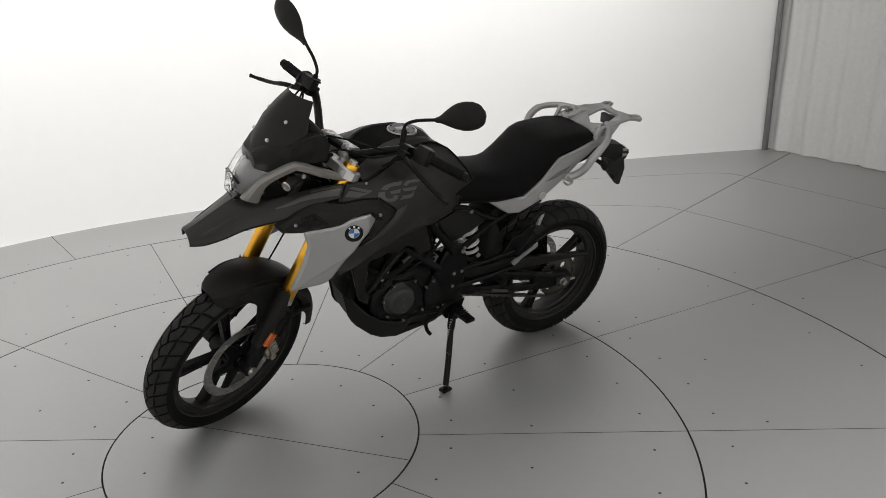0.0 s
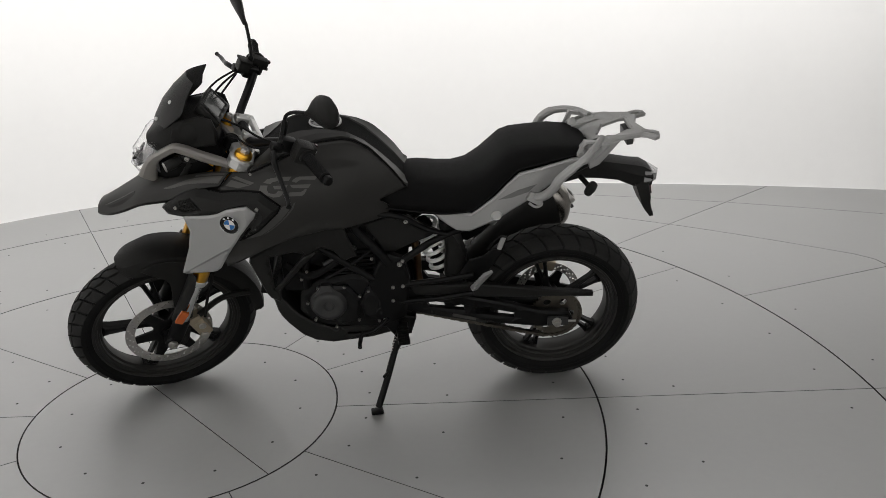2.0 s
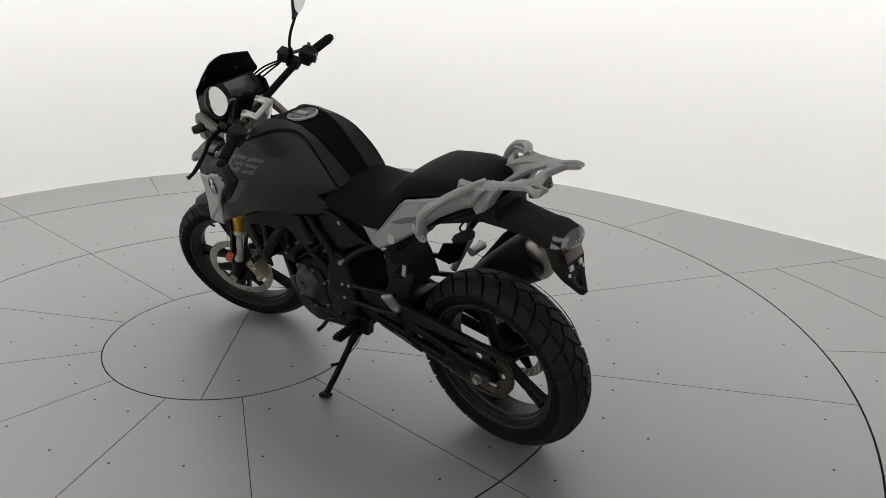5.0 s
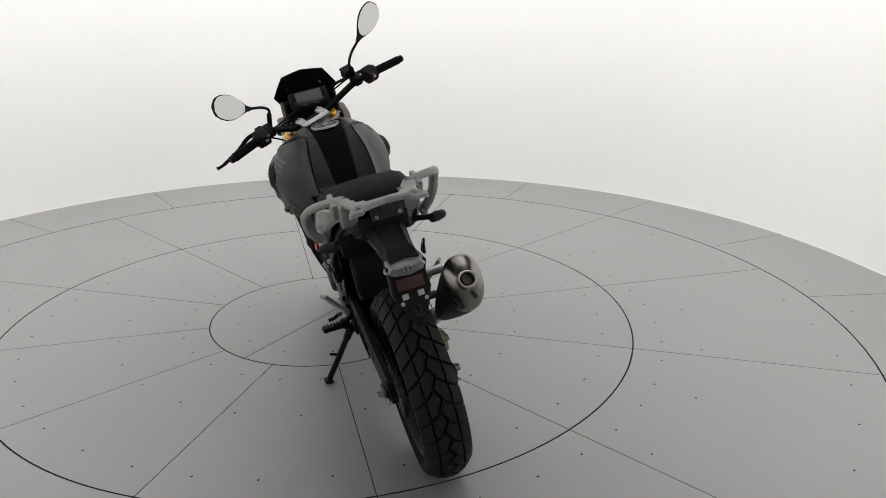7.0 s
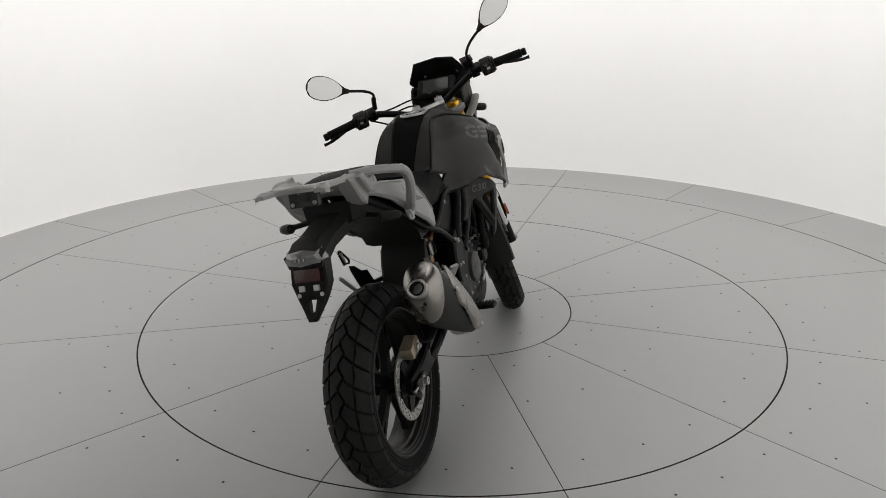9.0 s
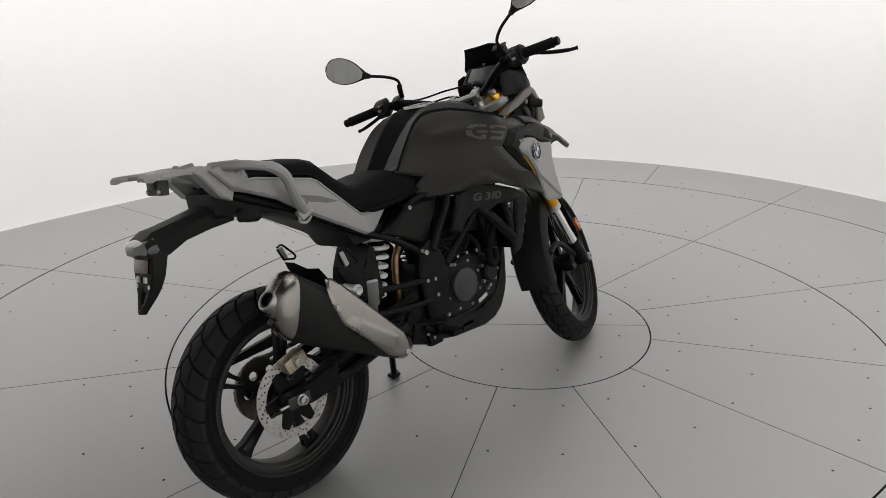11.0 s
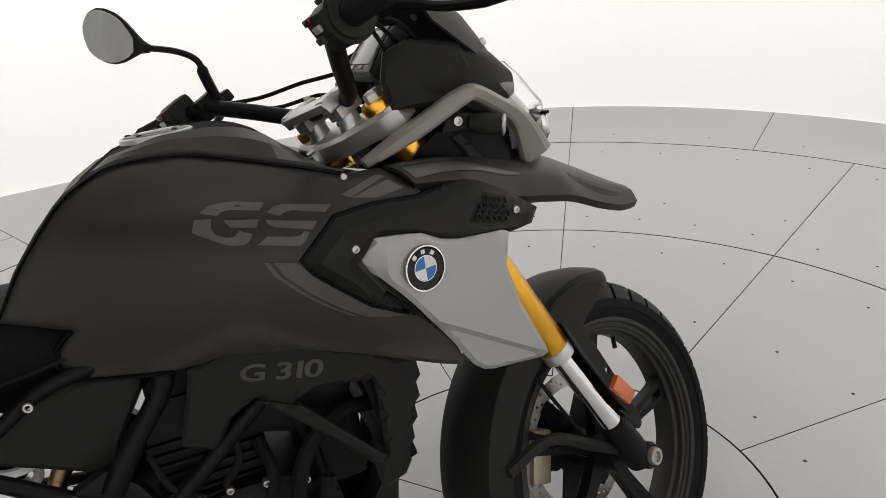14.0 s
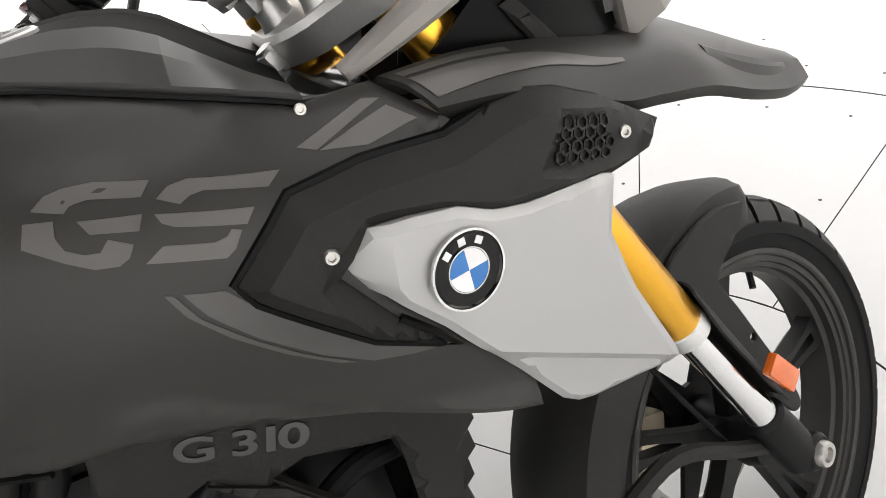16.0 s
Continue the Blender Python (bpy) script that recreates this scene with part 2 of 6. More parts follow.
def slab(outer, holes, top, bottom, step=0.02, edge=0.004, drop=0.0, lines=()):
    """A panel on an outline with holes: top(u, v, inset) and bottom(u, v) give its two faces; the outermost edge of width
    edge is let down by drop to round it."""
    from mathutils.geometry import delaunay_2d_cdt
    loops = [dense(list(outer), step)] + [dense(list(h), step) for h in holes]
    pts, cons = [], []
    for lp in loops:
        base = len(pts)
        pts += lp
        cons += [(base + k, base + (k + 1) % len(lp)) for k in range(len(lp))]
    keepers = []
    for line in lines:
        run = []
        for a, b in zip(line, line[1:]):
            n = max(1, round(math.dist(a, b) / (step * 0.7)))
            run += [(a[0] + (b[0] - a[0]) * k / n, a[1] + (b[1] - a[1]) * k / n) for k in range(n)]
        run.append(line[-1])
        run = [q for q in run if inside(q, loops[0]) and edge_distance(q, loops) > edge * 1.4]
        base = len(pts)
        pts += run
        keepers += run
        cons += [(base + k, base + k + 1) for k in range(len(run) - 1) if math.dist(run[k], run[k + 1]) < step * 1.5]
    if drop:
        for lp in loops:
            n = len(lp)
            for k in range(n):
                a, b, c = Vector(lp[k - 1]), Vector(lp[k]), Vector(lp[(k + 1) % n])
                t = (c - a).normalized()
                for s in (1, -1):
                    q = b + Vector((-t.y, t.x)) * edge * s
                    if inside(q, loops[0]) and not any(inside(q, h) for h in loops[1:]) and edge_distance(q, loops) > edge * 0.9:
                        if all(math.dist(q, k2) > edge * 0.8 for k2 in keepers):
                            pts.append((q.x, q.y))
    xs, ys = [p[0] for p in loops[0]], [p[1] for p in loops[0]]
    nx, ny = int((max(xs) - min(xs)) / step), int((max(ys) - min(ys)) / step)
    for i in range(nx + 1):
        for j in range(ny + 1):
            q = (min(xs) + (i + 0.5 + 0.5 * (j % 2)) * step, min(ys) + (j + 0.5) * step)
            if inside(q, loops[0]) and not any(inside(q, h) for h in loops[1:]) and edge_distance(q, loops) > max(step * 0.45, edge * 1.3 if drop else 0):
                if all(math.dist(q, k2) > step * 0.35 for k2 in keepers):
                    pts.append(q)
    vs, _, fs, _, _, _ = delaunay_2d_cdt([Vector(p) for p in pts], cons, [], 0, 1e-6)
    bm = bmesh.new()
    tops, bots, keep = [], [], []
    for f in fs:
        c = sum((vs[k] for k in f), Vector((0, 0))) / len(f)
        if inside(c, loops[0]) and not any(inside(c, h) for h in loops[1:]):
            keep.append(f)
    rim = [edge_distance(v, loops) < 1e-4 for v in vs]
    tops = [bm.verts.new(top(v.x, v.y, drop if r else 0.0)) for v, r in zip(vs, rim)]
    bots = [bm.verts.new(bottom(v.x, v.y)) for v in vs]
    count = {}
    for f in keep:
        bm.faces.new([tops[k] for k in f])
        bm.faces.new([bots[k] for k in reversed(f)])
        for a, b in zip(f, list(f[1:]) + [f[0]]):
            count[(a, b)] = 1
    for a, b in list(count):
        if (b, a) not in count:
            bm.faces.new([tops[b], tops[a], bots[a], bots[b]])
    bmesh.ops.delete(bm, geom=[v for v in bm.verts if not v.link_faces], context="VERTS")
    return bm


def plate(outline, y0, y1, holes=(), step=0.03, drop=0.003, edge=0.005, tilt=None):
    """A flat plate in the xz plane between y0 (inner) and y1 (outer face)."""
    s = 1 if y1 > y0 else -1
    f = tilt or (lambda x, z: 0.0)
    return slab(outline, holes, lambda x, z, d: (x, y1 - s * d + s * f(x, z), z), lambda x, z: (x, y0 + s * f(x, z), z), step, edge, drop)


def merge(*bms):
    out = bmesh.new()
    for b in bms:
        me = bpy.data.meshes.new("tmp")
        b.to_mesh(me)
        b.free()
        out.from_mesh(me)
        bpy.data.meshes.remove(me)
    return out


def moved(bm, m):
    bmesh.ops.transform(bm, matrix=m, verts=bm.verts)
    return bm


def disc(r, n=40, c=(0, 0), a0=0):
    return [(c[0] + r * math.cos(2 * math.pi * k / n + a0), c[1] + r * math.sin(2 * math.pi * k / n + a0)) for k in range(n)]


# ---- studio: round-ended white room, grey panelled floor ----
R1, R2, R3, RW = 0.544, 1.493, 2.50, 3.10
BACK = -5.2


def wall_line():
    pts = [(BACK + (0 - BACK) * k / 24, -(RW - 0.036 * (BACK + (0 - BACK) * k / 24) ** 2)) for k in range(24)]
    pts += [(RW * math.cos(radians(a)), RW * math.sin(radians(a))) for a in np.linspace(-90, 90, 61)]
    pts += [(p[0], -p[1]) for p in reversed(pts[:24])]
    return pts


LINE = wall_line()
COVE = 0.006
section = [(0.0, 0.0)] + [(COVE - COVE * math.sin(a), COVE - COVE * math.cos(a)) for a in np.linspace(0.15, math.pi / 2, 7)] + [(0.0, 0.6), (0.0, 2.0), (0.0, CEIL)]
rows = []
for k, p in enumerate(LINE):
    a, b = Vector(LINE[max(k - 1, 0)]), Vector(LINE[min(k + 1, len(LINE) - 1)])
    t = (b - a).normalized()
    nrm = Vector((-t.y, t.x))
    rows.append([(p[0] + nrm.x * o, p[1] + nrm.y * o, z) for o, z in [(COVE, 0.0015)] + section[1:]] +
                [(p[0] - nrm.x * 0.12, p[1] - nrm.y * 0.12, CEIL), (p[0] - nrm.x * 0.12, p[1] - nrm.y * 0.12, -0.05)])
wall = link("wall_curved", grid_surface(rows), M_WALL, sharp=50)
tagged(wall, "smooth white curved studio wall with a coved foot", "wall", kind="structure")

bm = bmesh.new()
vs = [bm.verts.new((x * 1.05, y * 1.05, -0.02)) for x, y in LINE]
bm.faces.new(vs)
bmesh.ops.solidify(bm, geom=bm.faces[:], thickness=0.2)
floor = link("floor", bm, M_GAP, smooth=False)
tagged(floor, "light grey panelled studio floor with a turntable of ring joints", "floor", kind="structure")

bm = bmesh.new()
vs = [bm.verts.new((x * 1.05, y * 1.05, CEIL)) for x, y in LINE]
bm.faces.new(vs)
bmesh.ops.solidify(bm, geom=bm.faces[:], thickness=0.1)
tagged(link("ceiling", bm, M_CEIL, smooth=False), "plain grey studio ceiling", "ceiling", kind="structure")

# the curtain that closes the back, in folds
rows = []
for k in range(241):
    y = -2.6 + 5.2 * k / 240
    d = 0.03 * math.sin(y * 21 + 1.3 * math.sin(y * 3.1)) + 0.018 * math.sin(y * 47 + 2)
    rows.append([(BACK - 0.02 + d * (0.5 + 0.5 * z / CEIL) + 0.02 * math.sin(z * 1.3 + y * 2), y, z) for z in (0.004, 0.03, 0.3, 0.9, 1.8, 2.8, CEIL)])
curtain = link("curtain", thick(grid_surface(rows), 0.006), M_CURTAIN, sharp=60)
tagged(curtain, "grey fabric curtain hanging in soft folds to the floor", "curtain")
for s in (-1, 1):
    y = s * (RW - 0.036 * BACK ** 2)
    post = link("trim", box((BACK + 0.06, y - s * 0.02, CEIL / 2), (0.035, 0.04, CEIL), 0.006), M_POST)
    tagged(post, "grey vertical end trim of the studio wall", "trim", kind="structure")

# floor panels
GAP, THK = 0.0032, 0.02


def sector(r0, r1, a0, a1, g=0.0033, ga=0.0015, n=None):
    """A panel of a ring between two angles, its top at z = 0."""
    n = n or max(4, int((a1 - a0) / 2.5))
    top, top2, low = [], [], []
    for r, sgn in ((r0, 1), (r1, -1)):
        row = []
        rr = max(r + sgn * g, 0.001)
        for k in range(n + 1):
            a = a0 + (a1 - a0) * k / n
            a += math.degrees(ga / rr) if k == 0 else -math.degrees(ga / rr) if k == n else 0
            row.append((rr * math.cos(radians(a)), rr * math.sin(radians(a))))
        top.append(row)
    loop = top[0] + top[1][::-1]
    bm = bmesh.new()
    v = [bm.verts.new((x, y, 0.0)) for x, y in loop]
    w = [bm.verts.new((x, y, -THK)) for x, y in loop]
    m = n + 1
    for k in range(n):
        bm.faces.new([v[k], v[2 * m - 1 - k], v[2 * m - 2 - k], v[k + 1]])
    for k in range(len(loop)):
        bm.faces.new([v[k], v[(k + 1) % len(loop)], w[(k + 1) % len(loop)], w[k]])
    return bm


def half_disc(a):
    bm = bmesh.new()
    pts = [((R1 - GAP) * math.cos(radians(a + 180 * k / 40)), (R1 - GAP) * math.sin(radians(a + 180 * k / 40))) for k in range(41)]
    nx, ny = -math.sin(radians(a)) * GAP * 0.5, math.cos(radians(a)) * GAP * 0.5
    v = [bm.verts.new((x + nx, y + ny, 0)) for x, y in pts]
    w = [bm.verts.new((x + nx, y + ny, -THK)) for x, y in pts]
    bm.faces.new(v)
    for k in range(41):
        bm.faces.new([v[k], v[(k + 1) % 41], w[(k + 1) % 41], w[k]])
    return bm


for a in (134, 314):
    link("floor_panel", half_disc(a), M_FLOOR, floor, smooth=False, side=M_GAP)
for k in range(12):
    link("floor_panel", sector(R1, R2, 30 * k, 30 * k + 30), M_FLOOR, floor, smooth=False, side=M_GAP)
    link("floor_panel", sector(R2, R3, 30 * k, 30 * k + 30), M_FLOOR, floor, smooth=False, side=M_GAP)


def wall_reach(a):
    """How far the wall's foot lies from the turntable's centre, in a direction."""
    d = Vector((math.cos(radians(a)), math.sin(radians(a))))
    best = 9.0
    loop = LINE + [LINE[0]]
    for p, q in zip(loop, loop[1:]):
        e = Vector(q) - Vector(p)
        det = d.x * -e.y + d.y * e.x
        if abs(det) > 1e-9:
            t = (p[0] * -e.y + p[1] * e.x) / det
            u = (d.x * p[1] - d.y * p[0]) / det
            if t > 0 and -1e-6 <= u <= 1 + 1e-6:
                best = min(best, t)
    return best


# panels between the outer ring and the wall; behind the turntable they are cut once more across
for k in range(18):
    a0, cuts = 20 * k, (0.0, 1.0)
    if 120 <= a0 < 240:
        cuts = (0.0, 0.30, 0.66, 1.0)
    for c0, c1 in zip(cuts, cuts[1:]):
        n, inner, outer = 12, [], []
        for j in range(n + 1):
            a = a0 + 20 * j / n
            a += (0.028 if j == 0 else -0.028 if j == n else 0) * (3.0 / R3)
            reach = min(wall_reach(a), 5.4 / max(0.05, abs(math.cos(radians(a))))) + 0.05
            ra, rb = R3 + 0.0042 + (reach - R3) * c0, R3 - 0.0015 + (reach - R3) * c1
            if c0:
                ra -= 0.0015
            inner.append((ra * math.cos(radians(a)), ra * math.sin(radians(a))))
            outer.append((rb * math.cos(radians(a)), rb * math.sin(radians(a))))
        bm = bmesh.new()
        loop = inner + outer[::-1]
        m = len(loop)
        v = [bm.verts.new((x, y, 0)) for x, y in loop]
        w = [bm.verts.new((x, y, -THK)) for x, y in loop]
        for j in range(n):
            bm.faces.new([v[j], v[j + 1], v[m - 2 - j], v[m - 1 - j]])
        for j in range(m):
            bm.faces.new([v[j], v[(j + 1) % m], w[(j + 1) % m], w[j]])
        link("floor_panel", bm, M_FLOOR, floor, smooth=False, side=M_GAP)

# countersunk screws that hold the panels down
spots = [(0.415, 30 * k - 1) for k in range(12)] + [(0.665, 15 * k + 7.5) for k in range(24)] + [(1.355, 10 * k + 5) for k in range(36)]
spots += [(1.62, 7.5 * k + 4) for k in range(48)] + [(2.36, 7.5 * k + 4) for k in range(48)] + [(0.95, 15 * k + 3) for k in range(24)]
spots += [(1.79, 15 * k + 2) for k in range(24)] + [(2.62, 10 * k + 5) for k in range(36)]
screw = None
for r, a in spots:
    a += random.uniform(-0.5, 0.5)
    p = (r * math.cos(radians(a)), r * math.sin(radians(a)), 0.0004)
    if screw is None:
        screw = link("screw", merge(lathe([(0.0001, 0.0), (0.0025, 0.0003), (0.004, 0.0006), (0.005, 0.0)], 10)), M_GAP, floor)
        mesh = screw.data
        mesh.transform(pose(0, 0, 0, 90))
        screw.matrix_basis = pose(*p)
    else:
        twin("screw", screw, pose(*p), floor)

# ---- the motorcycle: x ahead, y to its left, z up, from the rear tyre's foot; it leans on its side stand ----
BIKE = new("motorcycle")
BIKE.matrix_world = pose(-1.342, -0.2427, 0.0, 0, 0, 2) @ pose(0, 0, 0, -12)
tagged(BIKE, "black motorcycle with silver shrouds and gold fork on side stand", "motorcycle")

# steering: fork coordinates s along the steering axis, u ahead of it, v to the left
STEER, RAKE = 24.0, 28.3
E_S = Vector((-math.sin(radians(RAKE)), 0, math.cos(radians(RAKE))))
E_U = Vector((math.cos(radians(RAKE)), 0, math.sin(radians(RAKE))))
G0 = Vector((1.5265, 0, 0))
TURN = Matrix.Translation(G0) @ Matrix.Rotation(radians(STEER), 4, E_S) @ Matrix.Translation(-G0)


# the legs run down a little towards the right
SWAY = Vector((-0.007, -0.030, -0.005))


def fk(s, u, v):
    """A place of the steered fork."""
    return TURN @ (G0 + E_S * s + E_U * u + Vector((0, v, 0))) + SWAY * max(0.0, (1.1 - s) / 0.77)


def fkm():
    """Fork coordinates (u, v, s) as a matrix."""
    return TURN @ Matrix.Translation(G0) @ Matrix((E_U, (0, 1, 0), E_S)).transposed().to_4x4()


FKM = fkm()
FKL = FKM.copy()
for i in range(3):
    FKL[i][2] -= SWAY[i] / 0.77
    FKL[i][3] += SWAY[i] * 1.1 / 0.77


def bolt_mesh(r, h, n=12):
    return turned((0, 0, 0), (0, 1, 0), [(r, 0), (r, h * 0.7), (r * 0.85, h), (r * 0.5, h), (r * 0.42, h * 0.55)], n)


BOLT = {}


def bolt(p, side, parent, r=0.006, h=0.005, material=None, m=None):
    """A round socket-head bolt that looks out to the side."""
    key = (r, h, material)
    q = pose(*p, 0, 0, 0 if side > 0 else 180)
    if m:
        q = m @ q
    if key not in BOLT:
        BOLT[key] = part("bolt", bolt_mesh(r, h), material or M_BOLT, parent)
        BOLT[key].matrix_basis = q
        return BOLT[key]
    return twin("bolt", BOLT[key], q, parent)


# wheels -----------------------------------------------------------------
def crown(R, W, y):
    return R - 0.036 * (abs(y) / (W / 2)) ** 2.3


def tyre(name, m, R, W, rim, count, label, knobs):
    half = W / 2
    prof = []
    for k in range(13):
        y = -half + W * k / 12
        prof.append((crown(R, W, y) - 0.009, y * 0.985))
    right = [(R - 0.052, half * 1.0), (rim + 0.045, half * 0.99), (rim + 0.02, half * 0.88), (rim + 0.002, half * 0.72), (rim - 0.006, half * 0.6)]
    left = [(r, -y) for r, y in reversed(right)]
    t = part(name, moved(lathe(left + prof + right, 96), m), M_RUBBER, BIKE, label, sharp=45)
    # raised sidewall rings
    for s in (-1, 1):
        part("sidewall_rib", moved(lathe([(rim + 0.028, s * half * 0.93), (rim + 0.030, s * half * 0.965), (rim + 0.033, s * half * 0.97), (rim + 0.035, s * half * 0.955)], 96), m), M_RUBBER, t)
    # tread blocks: the inner row meets in a zigzag along the middle, the outer row closes the shoulder
    step = 360 / count
    arc = math.degrees(0.0072 / R)
    for y0, y1, zig, sweep, lead, phase in knobs:
        for s in (-1, 1):
            ny = 4
            first_edge = [(lead + arc / 2 + sweep * j / ny, y0 + (y1 - y0) * j / ny) for j in range(ny + 1)]
            last_edge = [(a + step - arc, y) for a, y in first_edge]
            first_edge[0] = (first_edge[0][0], y0 + zig)
            last_edge[0] = (last_edge[0][0], y0 + zig)
            loop = first_edge + last_edge[::-1] + [(lead + step / 2, y0 - zig)]
            mid_a = sum(a for a, _ in loop) / len(loop)
            mid_y = sum(y for _, y in loop) / len(loop)

            def at(a, y, h, k=1.0):
                a, y = mid_a + (a - mid_a) * k, mid_y + (y - mid_y) * k
                r = crown(R, W, y) + h
                return (r * math.cos(radians(a)), s * y, r * math.sin(radians(a)))
            bm = bmesh.new()
            top = [bm.verts.new(at(a, y, 0.0, 0.95)) for a, y in loop]
            low = [bm.verts.new(at(a, y, -0.011, 1.0)) for a, y in loop]
            hub_ = bm.verts.new(at(mid_a, mid_y, 0.0005))
            for j in range(len(loop)):
                n = (j + 1) % len(loop)
                bm.faces.new([top[j], top[n], hub_])
                bm.faces.new([top[j], top[n], low[n], low[j]])
            first = part("tread_block", bm, M_TREAD_LIT, t, sharp=30)
            sh = phase * step if s > 0 else (phase + 0.5) * step
            for k in range(count):
                q = m @ Matrix.Rotation(-radians(step * k + sh), 4, "Y")
                if k == 0:
                    first.matrix_basis = q
                else:
                    twin("tread_block", first, q, t)
    return t


def rim_of(name, m, r, half, spoke_count, hub, label, phase):
    side = [(r - 0.008, 0.35), (r - 0.004, 0.74), (r + 0.008, 0.84), (r + 0.013, 0.97), (r + 0.012, 1.02), (r + 0.006, 1.03), (r + 0.003, 0.98), (r + 0.002, 0.88),
            (r - 0.006, 0.86), (r - 0.007, 0.78), (r - 0.013, 0.74), (r - 0.014, 0.50), (r - 0.021, 0.42), (r - 0.024, 0.0)]
    prof = [(q, -half * k) for q, k in side] + [(q, half * k) for q, k in side[-2::-1]]
    rim = part(name, moved(lathe(prof, 80, loop=True), m), M_PAINT, BIKE, label, sharp=25)
    part("hub", moved(lathe([(0.012, -hub), (0.036, -hub), (0.042, -hub * 0.6), (0.034, 0), (0.042, hub * 0.6), (0.036, hub), (0.012, hub)], 32, loop=True), m), M_DARK, rim)
    out = r - 0.021
    # a spoke: a broad arm that widens to the rim, slotted along its outer half
    arm = [(0.030, -0.020), (0.075, -0.0135), (0.115, -0.0150), (out - 0.030, -0.0200), (out, -0.029), (out, 0.029), (out - 0.030, 0.0200), (0.115, 0.0150), (0.075, 0.0135), (0.030, 0.020)]
    slot = [(0.128, -0.0022), (out - 0.040, -0.0075), (out - 0.014, -0.0085), (out - 0.014, 0.0085), (out - 0.040, 0.0075), (0.128, 0.0022)]
    bm = plate(arm, -0.015, 0.015, [slot], step=0.03, drop=0.007, edge=0.006)
    first = part("spoke", bm, M_DARK, rim)
    for k in range(spoke_count):
        q = m @ Matrix.Rotation(radians(360 / spoke_count * k + phase), 4, "Y")
        if k == 0:
            first.matrix_basis = q
        else:
            twin("spoke", first, q, rim)
    return rim


def brake_disc(m, r_out, r_in, y, label, carrier_r, arms=6):
    loops = [disc(0.0036, 8, (rr * math.cos(radians(a)), rr * math.sin(radians(a))))
             for i, rr in enumerate(np.linspace(r_in + 0.008, r_out - 0.007, 3)) for a in np.arange(i * 5, 360 + i * 5, 15)]
    bm = slab(disc(r_out, 72), [disc(r_in, 48)] + loops, lambda x, z, d: (x, y + 0.0022, z), lambda x, z: (x, y - 0.0022, z), 0.012)
    d = part("brake_disc", moved(bm, m), M_BOLT, BIKE, label)
    arm = []
    for k in range(arms * 2):
        a = 2 * math.pi * k / (arms * 2)
        rr = r_in + 0.004 if k % 2 == 0 else carrier_r
        arm += [(rr * math.cos(a - 0.12), rr * math.sin(a - 0.12)), (rr * math.cos(a + 0.12), rr * math.sin(a + 0.12))]
    part("disc_carrier", moved(plate(arm, y - 0.006, y + 0.004, [disc(0.03, 24)], drop=0.002), m), M_DARK, d)
    return d


RW_M = pose(0.0, 0.0, 0.316)
tyre("rear_tyre", RW_M, 0.320, 0.150, 0.224, 30, "wide black rear tyre with chunky zigzag tread",
     [(0.0028, 0.036, 0.009, 5.0, 0.0, 0.0), (0.0405, 0.0745, -0.002, 4.0, 5.5, 0.0)])
rear_rim = rim_of("rear_rim", RW_M, 0.222, 0.062, 5, 0.075, "black cast rear wheel rim with five slotted spokes", -2.7)
AX = Matrix.Translation(SWAY) @ FKM @ pose(0.060, 0, 0.331) @ pose(0, 0, 0, 0, RAKE)
tyre("front_tyre", AX, 0.327, 0.110, 0.245, 36, "black front tyre with chunky zigzag tread",
     [(0.0026, 0.026, 0.007, 4.0, 0.0, 0.0), (0.0305, 0.0545, -0.002, 3.0, 4.5, 0.0)])
front_rim = rim_of("front_rim", AX, 0.243, 0.045, 5, 0.06, "black cast front wheel rim with five slotted spokes", -10)
part("valve_stem", moved(tube([(0.228, 0.0, 0.0), (0.218, -0.004, 0.0), (0.198, -0.012, 0.0)], 0.0048, 10), AX @ pose(0, 0, 0, 0, -59)), M_DARK, front_rim)
brake_disc(AX, 0.150, 0.118, 0.062, "drilled steel front brake disc", 0.06)
brake_disc(RW_M, 0.120, 0.090, -0.080, "drilled steel rear brake disc", 0.055)

